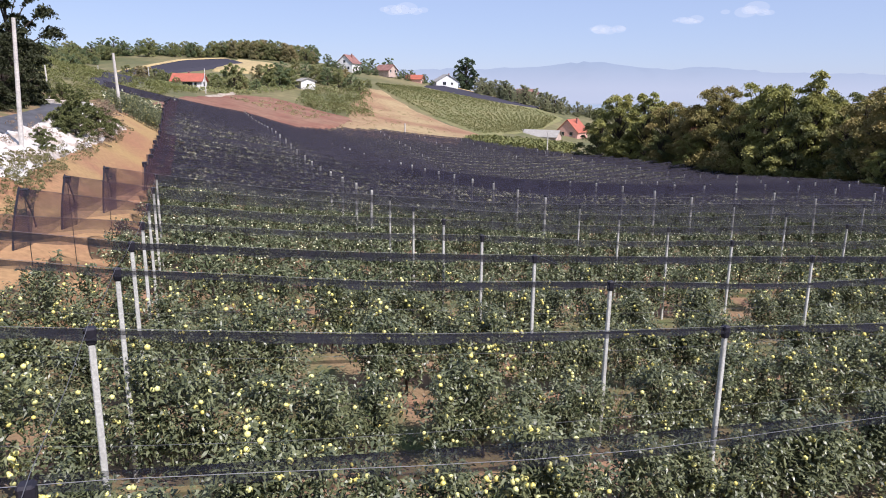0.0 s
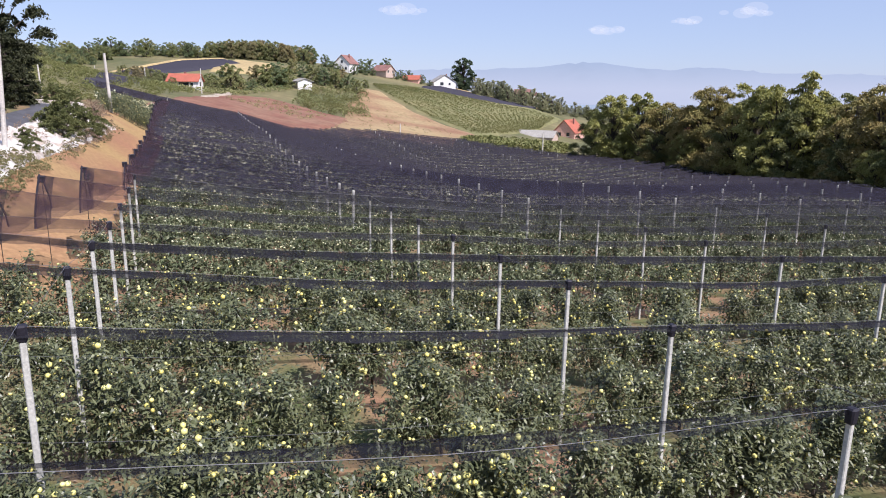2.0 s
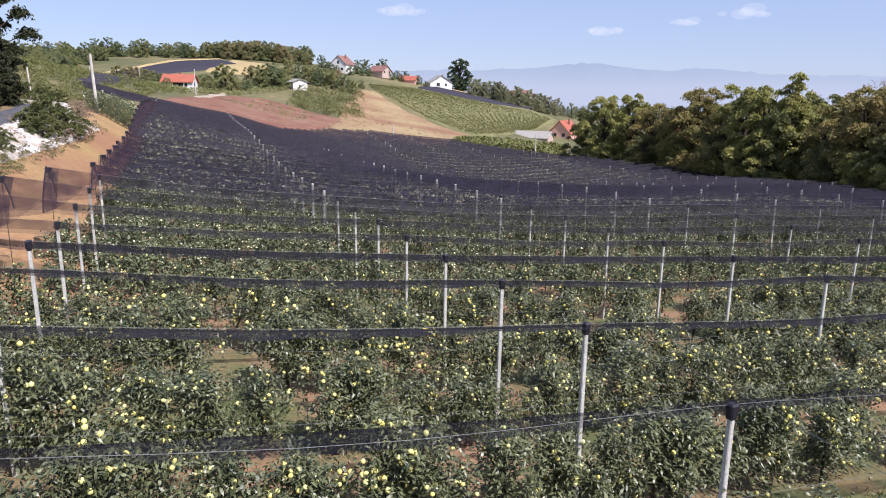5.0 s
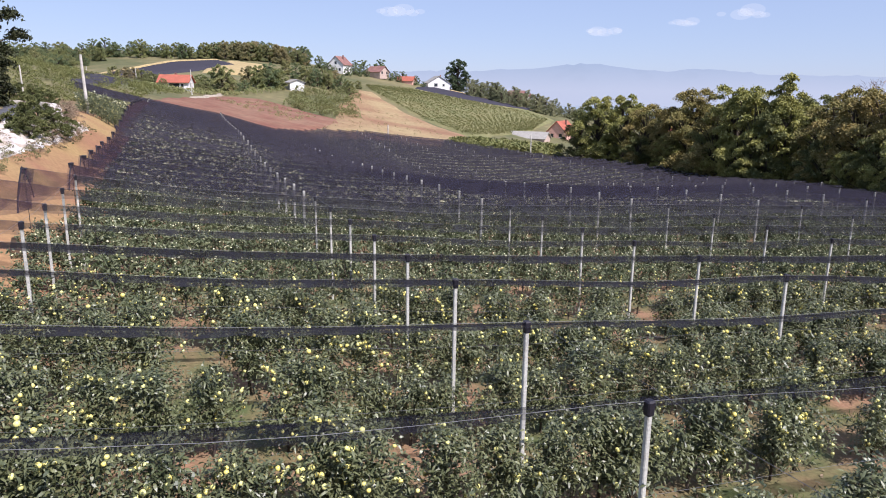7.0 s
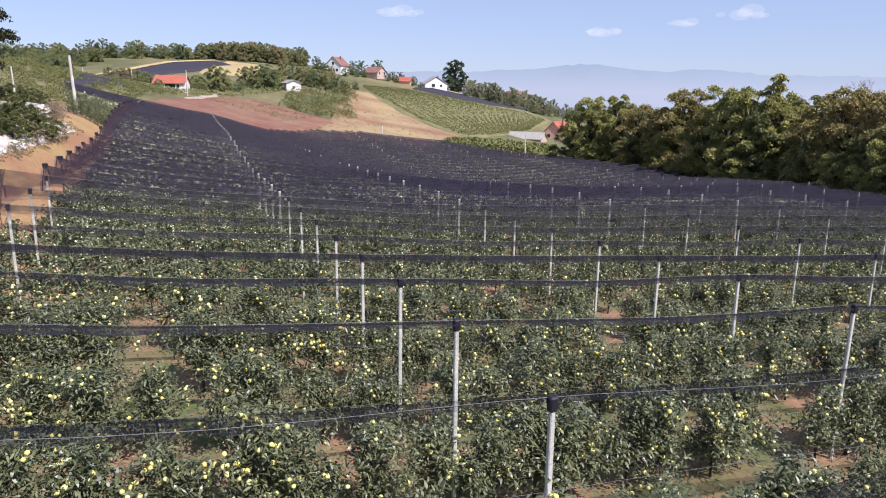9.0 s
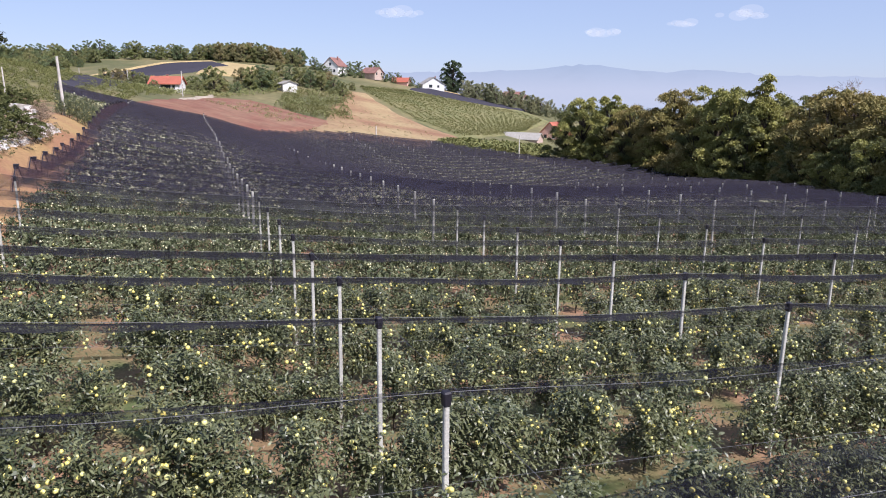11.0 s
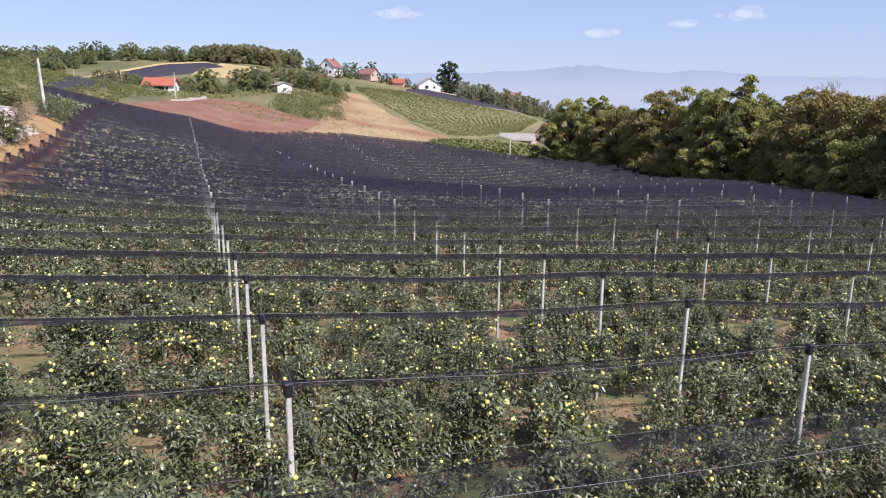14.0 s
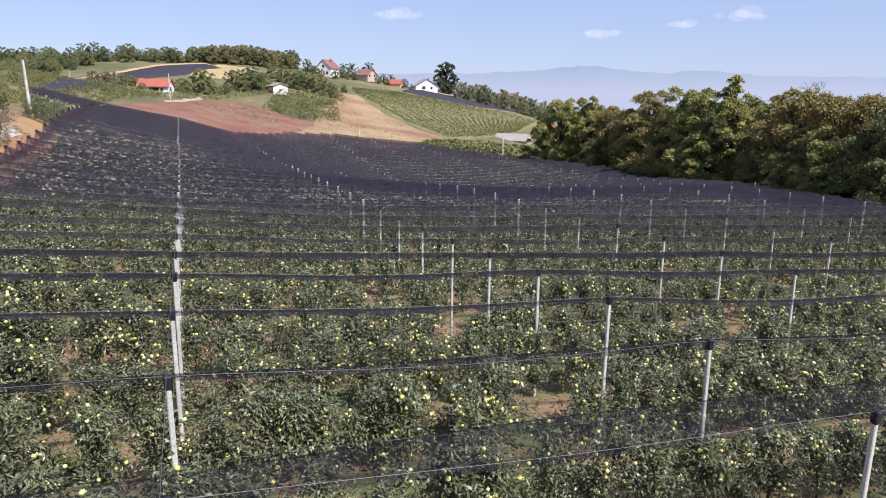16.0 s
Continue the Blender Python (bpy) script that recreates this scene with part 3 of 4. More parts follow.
for i in range(-1, 5):
    pts = []
    for j in range(-1 if i >= 0 else 0, 9):
        if row_span(j)[0] - 0.1 <= i <= row_span(j)[1]:
            x, y = at(i, j)
            z = level(x, y) + POST_TOP + 0.035
            if pts:
                pts.append(((pts[-1][0] + x) / 2, (pts[-1][1] + y) / 2, (pts[-1][2] + z) / 2 - 0.05))
            pts.append((x, y, z))
    cable = link("cross_cable", raw("cross_cable", *tube(pts, [0.0035] * len(pts), 4), M_WIRE), None)
    tagged(cable, "thin steel cable tying the post tops across rows", "cable", "cross cables")


for j in range(0, 5):
    lo, hi = row_span(j)
    n = int((hi - lo) * 6)
    for up in (1.1, 2.1):
        pts = []
        for k in range(n + 1):
            x, y = at(lo + (hi - lo) * k / n, j)
            pts.append((x, y + 0.05, level(x, y) + up))
        wire = link("trellis_wire", raw("trellis_wire", *tube(pts, [0.0025] * len(pts), 3), M_WIRE), None)
        tagged(wire, "thin steel trellis wire strung along the row", "wire", "trellis wires")


# ---- apple trees ----
SPOTS = {}


def apple_tree(seed, n_leaf, leaf, n_fruit, ball, leaf_mat, tall):
    rng = np.random.default_rng(seed)
    root = new("apple_tree")
    stem = [(0, 0, -0.1), (rng.normal() * 0.03, rng.normal() * 0.03, tall * 0.4), (rng.normal() * 0.06, rng.normal() * 0.06, tall * 0.92)]
    bits = [tube(stem, [0.035, 0.026, 0.008], 5)]
    centres, spots = [], []
    nb = 17
    for k in range(nb):
        z = 0.38 + (tall - 0.62) * (k + rng.random() * 0.8) / nb
        a = k * 2.4 + rng.normal() * 0.4
        reach = (0.72 - 0.36 * z / tall) * rng.uniform(0.55, 1.2)
        dx, dy = math.cos(a) * reach * 1.22, math.sin(a) * reach * 0.84
        tip = np.array((dx, dy, z + rng.uniform(-0.05, 0.35)))
        mid = np.array((dx * 0.5, dy * 0.5, z + 0.12))
        foot = np.array((0, 0, z))
        bits.append(tube([foot, mid, tip], [0.014, 0.009, 0.004], 3))
        m = int(n_leaf / nb)
        t = rng.uniform(0.1, 1.1, m)[:, None]
        base = np.where(t < 0.5, foot + (mid - foot) * t * 2, mid + (tip - mid) * (t - 0.5) * 2)
        centres.append(base + rng.normal(size=(m, 3)) * (0.10, 0.10, 0.12))
        if rng.random() < 0.75:
            c = max(1, int(rng.poisson(1.3 * n_fruit / nb)))
            tt = rng.uniform(0.5, 1.05)
            hub = (mid + (tip - mid) * (tt - 0.5) * 2) + (0, 0, -0.04)
            spots.append(hub + rng.normal(size=(c, 3)) * (0.075, 0.075, 0.10))
    link("trunk", raw("trunk", *join(bits), M_BARK), None, root)
    v, f = long_leaves(rng, np.concatenate(centres), leaf, leaf * 0.33) if ball else leaves(rng, np.concatenate(centres), leaf, leaf * 0.42)
    link("foliage", raw("foliage", v, f, leaf_mat), None, root)
    sp = np.concatenate(spots)
    SPOTS[root.name] = sp
    v, f = balls(sp, rng.uniform(0.036, 0.050, len(sp)), *((ICO_V, ICO_F) if ball else (OCT_V, OCT_F)))
    fr = link("fruit", raw("fruit", v, f, M_FRUIT), None, root, "ripe yellow apples in clusters", smooth=True)
    fr["kind"] = "stuff"
    return tagged(root, "leafy dwarf apple tree full of yellow apples", "apple tree", "apple trees")


NEAR = [apple_tree(100 + s, 2700, 0.110, 46, True, M_LEAF, 1.82 + 0.11 * (s % 4)) for s in range(8)]
MID = [apple_tree(200 + s, 620, 0.17, 30, False, M_LEAF_FAR, 1.98 + 0.09 * (s % 4)) for s in range(5)]
used = set()


def plant(kinds, x, y, rng):
    k = kinds[int(rng.integers(len(kinds)))]
    s = float(rng.uniform(0.86, 1.14))
    m = pose(x, y, level(x, y) - 0.02, rng.normal() * 2.5, rng.normal() * 2.5, 20 + 180 * int(rng.integers(2)) + rng.normal() * 16)
    if k.name not in used:
        used.add(k.name)
        k.matrix_world = m
        k.scale = (s, s, s)
        return k, k.name
    c = copy_thing(k, m)
    c.scale = (s, s, s * float(rng.uniform(0.92, 1.06)))
    return c, k.name


rng = np.random.default_rng(5)


def row_spots(j, step):
    lo, hi = row_span(j)
    i = lo + 0.04
    spots = []
    while i < hi:
        x, y = at(i + rng.normal() * 0.01, j)
        if -0.86 * (y + 1.3) - 3.0 < x < 0.68 * (y + 1.3) + 12.5 and rng.random() > 0.05:
            spots.append((x + rng.normal() * 0.05, y + rng.normal() * 0.05))
        i += step / POST_GAP
    return spots


def merged_row(spots, label, size=1.0, far=False):
    """Trees that stand too far off to be told apart singly, grown together into one row."""
    root = new("apple_tree_row")
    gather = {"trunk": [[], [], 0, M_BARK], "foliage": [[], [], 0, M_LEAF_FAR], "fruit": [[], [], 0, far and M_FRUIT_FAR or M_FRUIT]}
    for x, y in spots:
        kind = MID_DATA[int(rng.integers(len(MID_DATA)))]
        s = size * float(rng.uniform(0.86, 1.14))
        a = radians(20 + 180 * int(rng.integers(2)) + rng.normal() * 16)
        turn = np.array(((math.cos(a), -math.sin(a), 0), (math.sin(a), math.cos(a), 0), (0, 0, 1))) * s
        base = np.array((x, y, level(x, y) - 0.02))
        for key, (v, f) in kind.items():
            g = gather[key]
            g[0].append(v @ turn.T + base)
            g[1] += [tuple(k + g[2] for k in q) for q in f]
            g[2] += len(v)
    for key, (v, f, n, mat) in gather.items():
        link(key, raw(key, np.concatenate(v), f, mat), None, root, smooth=key == "fruit")
    return tagged(root, label, "apple tree row", "apple tree rows", "stuff")


MID_DATA = []
for model in MID:
    kind = {}
    for ob in list(model.children):
        me = ob.data
        kind[me.name.split(".")[0]] = (np.array([v.co for v in me.vertices]), [tuple(p.vertices) for p in me.polygons])
        bpy.data.objects.remove(ob)
        bpy.data.meshes.remove(me)
    bpy.data.objects.remove(model)
    MID_DATA.append(kind)

def apple_mesh():
    """One apple, dimpled at both ends, with its stalk."""
    bm = bmesh.new()
    bmesh.ops.create_icosphere(bm, subdivisions=1, radius=0.042)
    for v in bm.verts:
        r = math.hypot(v.co.x, v.co.y) / 0.042
        v.co.z *= 0.9 * (0.72 + 0.28 * min(1.0, r * 1.6))
    bmesh.ops.create_cone(bm, segments=3, radius1=0.003, radius2=0.002, depth=0.03, matrix=Matrix.Translation((0, 0, 0.04)))
    me = bpy.data.meshes.new("apple")
    bm.to_mesh(me)
    bm.free()
    me.materials.append(M_APPLE)
    me.polygons.foreach_set("use_smooth", [True] * len(me.polygons))
    return me


APPLE = apple_mesh()
single_count = [0]


def single_apples(tree, kind):
    """Hang the fruit of a tree close to the camera apple by apple."""
    if single_count[0] > 280 or tree.name == kind:
        return
    for ob in list(tree.children):
        if ob.name.startswith("fruit"):
            bpy.data.objects.remove(ob)
    for p in SPOTS[kind]:
        ob = new("apple", APPLE)
        ob.parent = tree
        s = float(rng.uniform(0.85, 1.18))
        ob.matrix_basis = pose(*p, rng.normal() * 20, rng.normal() * 20, rng.uniform(0, 360)) @ Matrix.Scale(s, 4)
        single_count[0] += 1


for j in range(0, 6):
    for x, y in row_spots(j, 0.98):
        tree, kind = plant(NEAR, x, y, rng)
        if j == 1 and 1.5 < x < 9.0:
            single_apples(tree, kind)
for j in range(6, 13):
    merged_row(row_spots(j, 1.05), "row of leafy apple trees with yellow fruit below a net", far=j > 6)


def hedge(j, lo, hi, per_m, leaf, fruit_m):
    rng = np.random.default_rng(300 + j)
    root = new("apple_tree_row")
    n = int((hi - lo) * POST_GAP * per_m)
    i = rng.uniform(lo, hi, n)
    c = i * POST_GAP
    bulge = 0.8 + 0.35 * np.sin(c * 6.2 + j)
    off = rng.normal(size=n) * (0.36 if j < 28 else 0.6) * bulge
    h = 0.35 + 1.75 * rng.beta(1.8, 1.1, n) * (0.85 + 0.18 * np.sin(c * 6.2 + j))
    x = FIRST[0] + c * ROW_DIR[0] + (j * ROW_GAP + off) * CROSS[0]
    y = FIRST[1] + c * ROW_DIR[1] + (j * ROW_GAP + off) * CROSS[1]
    v, f = leaves(rng, np.stack((x, y, land(x, y) + h), 1), leaf, leaf * 0.5)
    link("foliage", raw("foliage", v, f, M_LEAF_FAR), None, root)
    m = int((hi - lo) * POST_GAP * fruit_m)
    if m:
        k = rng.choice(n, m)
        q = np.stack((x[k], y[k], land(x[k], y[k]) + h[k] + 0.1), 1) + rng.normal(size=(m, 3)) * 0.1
        # Oversized apples double as painted glints seen through the nets.
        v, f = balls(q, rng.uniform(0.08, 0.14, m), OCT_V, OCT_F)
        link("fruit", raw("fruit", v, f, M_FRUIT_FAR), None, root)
    tagged(root, "far row of apple trees with yellow fruit under nets", "apple tree row", "apple tree rows", "stuff")


for j in range(13, ROWS_N):
    lo, hi = row_span(j)
    hedge(j, lo, hi, 110 if j < 20 else 75, 0.30 if j < 20 else 0.40, 22 if j < 22 else 22)


# ---- grass and fallen leaves in the alleys ----
def alley_grass(j, lo, hi, count, seed):
    """Tufts of short grass, in patches along the alley behind row j."""
    rng = np.random.default_rng(seed)
    i = rng.uniform(lo, hi, count)
    off = rng.normal(size=count) * 0.42 + ROW_GAP * 0.5
    x = FIRST[0] + i * POST_GAP * ROW_DIR[0] + (j * ROW_GAP + off) * CROSS[0]
    y = FIRST[1] + i * POST_GAP * ROW_DIR[1] + (j * ROW_GAP + off) * CROSS[1]
    keep = np.array([noise.noise((a * 0.45, b * 0.45, 3.0)) > -0.02 for a, b in zip(x, y)])
    x, y = x[keep], y[keep]
    n, blades = len(x), 7
    a = rng.uniform(0, 2 * math.pi, (n, blades))
    tall = rng.uniform(0.05, 0.15, (n, blades))
    foot = np.stack((x[:, None] + rng.normal(size=(n, blades)) * 0.05, y[:, None] + rng.normal(size=(n, blades)) * 0.05,
                     np.repeat(land(x, y)[:, None], blades, 1) - 0.01), -1).reshape(-1, 3)
    a, tall = a.ravel(), tall.ravel()
    side = np.stack((np.cos(a), np.sin(a), np.zeros_like(a)), 1) * 0.011
    lean = np.stack((-np.sin(a), np.cos(a), np.zeros_like(a)), 1) * (tall * rng.uniform(0.2, 0.9, len(a)))[:, None]
    tip = foot + lean + np.stack((np.zeros_like(a), np.zeros_like(a), tall), 1)
    vs = np.stack((foot - side, foot + side, tip), 1).reshape(-1, 3)
    k = np.arange(len(foot)) * 3
    fs = np.stack((k, k + 1, k + 2), 1)
    ob = link("alley_grass", raw("alley_grass", vs, fs, M_ALLEY), None)
    tagged(ob, "patchy short green grass between the orchard rows", "grass", kind="stuff")


for j in range(-1, 4):
    alley_grass(j, max(-1.5, row_span(max(j, 0))[0]), 3.6, 5200, 700 + j)

rng = np.random.default_rng(77)
n = 5200
i, off = rng.uniform(-1.4, 3.6, n), rng.uniform(-2.2, 4 * ROW_GAP, n)
x = FIRST[0] + i * POST_GAP * ROW_DIR[0] + off * CROSS[0]
y = FIRST[1] + i * POST_GAP * ROW_DIR[1] + off * CROSS[1]
ob = link("fallen_leaves", raw("fallen_leaves", *leaves(rng, np.stack((x, y, land(x, y) + 0.03), 1), 0.11, 0.05, up=2.0, droop=0.0), M_DRY), None)
tagged(ob, "dry brown leaves fallen on the soil", "leaves", kind="stuff")


# ---- trees of the wood and the hills ----
def lobes_crown(rng, lobes, n, leaf):
    """Leaves in many flat, ragged sprays that droop at their rims."""
    w = np.array([l[3] ** 2 for l in lobes])
    k = rng.choice(len(lobes), n, p=w / w.sum())
    L = np.array(lobes)[k]
    flat = rng.uniform(0.28, 0.55, len(lobes))[k]
    tilt = rng.normal(size=(len(lobes), 2))[k] * 0.25
    d = rng.normal(size=(n, 3))
    d /= np.linalg.norm(d, axis=1)[:, None]
    r = rng.uniform(0.0, 1.0, n) ** 0.45 * (1 + 0.22 * rng.normal(size=n))
    p = d * (L[:, 3] * r)[:, None]
    side = np.hypot(p[:, 0], p[:, 1])
    p[:, 2] = p[:, 2] * flat - 0.42 * side * side / L[:, 3] + p[:, 0] * tilt[:, 0] + p[:, 1] * tilt[:, 1]
    return leaves(rng, L[:, :3] + p, leaf, leaf * 0.6, up=0.45, out=d * 0.35 + (0, 0, 0.6))


def broadleaf(name, seed, height, spread, n, leaf, mat, label, low=0.25, n_lobes=16, category="tree", pointed=0.0):
    rng = np.random.default_rng(seed)
    root = new(name)
    top = height * 0.8
    bits = [tube([(0, 0, -0.4), (0.1, 0.05, height * 0.3), (rng.normal() * 0.3, rng.normal() * 0.3, top)],
                 [height * 0.024, height * 0.017, height * 0.004], 7)]
    lobes = []
    fine = n_lobes > 30
    for k in range(n_lobes):
        t = (k + rng.random()) / n_lobes
        z = height * (low + (0.9 - low) * t)
        a = k * 2.4 + rng.normal() * 0.5
        env = math.sin(math.pi * (0.18 + 0.74 * t)) ** 0.7 * (1 - pointed * t)
        reach = spread * env * (rng.uniform(0.02, 1.0) ** 0.55 if fine else rng.uniform(0.35, 0.8))
        c = (math.cos(a) * reach, math.sin(a) * reach, z)
        lobes.append((*c, spread * (rng.uniform(0.15, 0.34) if fine else rng.uniform(0.26, 0.46)) * (1 - (0.3 + 0.35 * pointed) * t)))
        bits.append(tube([(0, 0, z * 0.62), (c[0] * 0.5, c[1] * 0.5, z * 0.84), c], [height * 0.008, height * 0.005, height * 0.002], 4))
    link("trunk", raw("trunk", *join(bits), M_BARK), None, root)
    v, f = lobes_crown(rng, lobes, n, leaf)
    link("crown", raw("crown", v, f, mat), None, root)
    return tagged(root, label, category)


def scatter(model, spots, seed, sink=0.1):
    """Stand copies of a tree at (x, y, scale); the model itself takes the first spot."""
    rng = random.Random(seed)
    for k, (x, y, s) in enumerate(spots):
        m = pose(x, y, level(x, y) - sink, 0, 0, rng.uniform(0, 360))
        if k == 0:
            model.matrix_world = m
            model.scale = (s, s, s)
        else:
            copy_thing(model, m).scale = (s * rng.uniform(0.9, 1.1), s * rng.uniform(0.9, 1.1), s)


oak = broadleaf("oak_tree", 11, 14.5, 4.9, 32000, 0.28, M_WOOD_LEAF, "green broadleaf tree at the wood's edge", 0.04, 66)
elm = broadleaf("elm_tree", 15, 14.5, 4.4, 30000, 0.28, M_WOOD_LEAF, "upright green broadleaf tree at the wood's edge", 0.05, 60, pointed=0.25)
maple = broadleaf("maple_tree", 12, 14, 4.9, 30000, 0.28, M_WOOD_DARK, "dark green broadleaf tree in the wood", 0.03, 70)
rust = broadleaf("beech_tree", 13, 14.5, 5.0, 32000, 0.27, M_WOOD_RUST, "broadleaf tree with browning autumn leaves", 0.04, 66)
ash = broadleaf("ash_tree", 14, 16, 4.2, 28000, 0.27, M_WOOD_LEAF, "tall green broadleaf tree with pointed top", 0.04, 74, pointed=0.5)
scatter(oak, [(30.3, 120.8, 1.02), (38.0, 105.2, 0.59), (42.7, 93.2, 1.12), (43.5, 68.0, 0.50), (31.7, 117.2, 0.52), (44.4, 61.8, 0.61)], 1)
scatter(elm, [(34.0, 116.5, 1.05), (42.6, 87.5, 1.06), (47.7, 86.0, 0.94), (41.5, 89.3, 0.66)], 16)
scatter(maple, [(28.6, 126.8, 0.88), (43.6, 85.5, 0.90), (51.8, 90.0, 1.08), (45.0, 75.0, 0.63), (44.8, 66.0, 0.64), (45.2, 60.2, 0.67), (46.5, 56.5, 0.81), (35.4, 130.0, 0.96), (39.0, 124.0, 0.91),
                (41.7, 119.8, 0.87), (43.8, 115.0, 0.89), (45.6, 108.0, 0.98), (47.7, 102.8, 1.05), (48.6, 97.0, 1.05), (48.5, 85.2, 0.88), (52.7, 84.5, 0.97), (53.7, 79.8, 1.01), (54.7, 75.5, 0.98),
                (55.6, 71.8, 0.97), (40.1, 97.0, 0.66), (34.8, 111.3, 0.57), (53.0, 62.0, 0.96), (50.0, 54.0, 0.86)], 2)
scatter(rust, [(40.7, 105.0, 1.10), (36.4, 112.0, 0.92), (39.2, 108.2, 0.88), (41.2, 103.8, 0.95), (40.9, 96.0, 0.85), (47.8, 78.2, 0.95), (47.1, 72.8, 1.00), (47.4, 69.0, 0.96), (47.9, 66.0, 0.92), (48.2, 61.8, 0.92), (51.2, 94.2, 0.97), (50.0, 58.0, 0.94)], 3)
scatter(ash, [(45.0, 85.2, 1.09)], 4)


def bare_tree(seed, height):
    """A nearly leafless tree: trunk, limbs and fine twigs, each thinner than the one it grows from."""
    rng = np.random.default_rng(seed)
    root = new("bare_tree")
    limbs, twigs = [], []

    def grow(p, d, length, r, depth):
        d = d / np.linalg.norm(d)
        mid = p + d * length * 0.5 + rng.normal(size=3) * length * 0.05
        end = p + d * length + rng.normal(size=3) * length * 0.08
        (limbs if depth < 3 else twigs).append(tube([p, mid, end], [r, r * 0.8, r * 0.55], 5 if depth < 3 else 3))
        if depth < 6:
            for k in range(5 if depth == 0 else 3 if depth < 4 else 4):
                nd = d + rng.normal(size=3) * 0.55
                nd[2] = abs(nd[2]) * 0.8 + 0.15
                grow(p + (end - p) * rng.uniform(0.55, 1.0), nd, length * rng.uniform(0.5, 0.72), max(r * 0.5, 0.016), depth + 1)

    grow(np.array((0, 0, -0.4)), np.array((0.02, 0.0, 1.0)), height * 0.42, height * 0.012, 0)
    link("trunk", raw("trunk", *join(limbs), M_TWIG), None, root)
    link("twig_mass", raw("twig_mass", *join(twigs), M_TWIG), None, root)["kind"] = "stuff"
    return tagged(root, "nearly bare grey-brown tree rising above the wood", "tree")


scatter(bare_tree(61, 20.0), [(52.8, 82, 0.80), (56.5, 80, 0.72)], 15)

roadside = broadleaf("roadside_tree", 21, 9.5, 3.4, 15000, 0.27, M_ROADSIDE, "dark green tree at the roadside", 0.03, 48)
scatter(roadside, [(-37.4, 62, 1.15), (-43, 60, 1.2), (-47.5, 62, 1.2), (-41, 60, 0.8), (-52, 74, 1.1), (-35.0, 58.0, 0.66), (-36.8, 60.5, 0.8), (-33.2, 53.5, 0.56), (-31.4, 48.8, 0.52), (-29.6, 44, 0.5), (-27.8, 39.5, 0.48), (-36.0, 55, 0.78), (-43.5, 66.5, 0.7), (-35.0, 50.5, 0.85), (-33.0, 45.5, 0.85)], 5)
thicket = broadleaf("thicket_bush", 22, 3.4, 2.0, 7500, 0.17, M_BUSH, "leafy green roadside bush on the bank", 0.06, 36, "bush")
scatter(thicket, [(-24.6, 47.0, 0.85), (-26.6, 51.5, 0.75), (-38.5, 75, 0.6), (-23.6, 45.0, 0.6), (-24.2, 49.2, 0.7), (-21.6, 37.5, 0.35), (-20.4, 35.5, 0.28), (-42, 78, 0.8), (-47, 84, 0.9)], 6)
briar = broadleaf("dry_bush", 23, 2.4, 1.8, 2600, 0.11, M_DRY, "dry brown bush on the rock bank", 0.05, 34, "bush")
scatter(briar, [(-24.9, 52, 0.8), (-26.8, 56, 0.8), (-22.9, 46.5, 0.55), (-21.4, 41.5, 0.35), (-29, 60, 0.7)], 7)


def bearing(px, depth):
    """Plan place on the line of sight that crosses the first view at px."""
    k = (px - 784) / 1224.0
    return k * depth * 1.0, depth


def on_lines(items):
    return [(*bearing(a, d), s) for a, d, s in items]


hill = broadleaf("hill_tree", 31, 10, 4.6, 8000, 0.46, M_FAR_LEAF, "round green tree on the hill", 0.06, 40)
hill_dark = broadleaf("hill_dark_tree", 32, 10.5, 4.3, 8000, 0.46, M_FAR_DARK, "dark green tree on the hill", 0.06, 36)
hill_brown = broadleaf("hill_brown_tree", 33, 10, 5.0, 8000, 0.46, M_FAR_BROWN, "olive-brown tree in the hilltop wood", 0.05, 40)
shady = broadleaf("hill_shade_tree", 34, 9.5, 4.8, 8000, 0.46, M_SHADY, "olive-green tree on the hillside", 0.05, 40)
hr = random.Random(9)
wood_line = [(a + hr.uniform(-5, 5), 392 + hr.uniform(-12, 12), 0.86 + hr.uniform(-0.2, 0.25)) for a in range(400, 566, 6)]
ridge_line = [(a + hr.uniform(-6, 6), (335 if a < 190 else 378) + hr.uniform(-10, 10), (0.6 if a < 190 else 0.72) + hr.uniform(-0.25, 0.3)) for a in range(60, 400, 8)]
ridge_line += [(a + hr.uniform(-6, 6), 352 + hr.uniform(-8, 8), 0.78 + hr.uniform(-0.2, 0.25)) for a in range(-60, 220, 8)]
front_line = [(a + hr.uniform(-6, 6), 240 + hr.uniform(-15, 10), 0.58 + hr.uniform(-0.15, 0.25)) for a in range(-60, 170, 11)]
right_ridge = [(a + hr.uniform(-4, 4), 408 + hr.uniform(-34, 22), 0.62 + 0.35 * math.exp(-((a - 900) / 80) ** 2) + hr.uniform(-0.22, 0.25)) for a in range(846, 1290, 4)]
near_house = [(424, 222, 0.92), (408, 226, 0.6), (388, 224, 0.5), (462, 236, 0.4), (484, 252, 0.85), (502, 254, 0.95), (518, 256, 0.8), (446, 230, 0.4),
              (565, 285, 0.8), (585, 282, 0.75), (604, 280, 0.8), (625, 278, 0.7), (640, 276, 0.6), (548, 300, 0.7), (530, 310, 0.7)]
village = [(645, 366, 0.5), (668, 366, 0.4), (655, 360, 0.35), (708, 372, 0.45), (722, 374, 0.4), (748, 377, 0.4), (764, 376, 0.33), (612, 352, 0.4), (598, 352, 0.5), (648, 372, 0.75), (662, 385, 0.8), (690, 388, 1.0), (728, 384, 0.6), (636, 350, 0.5), (752, 392, 0.5), (600, 350, 0.55), (586, 375, 0.7), (715, 395, 0.5)]
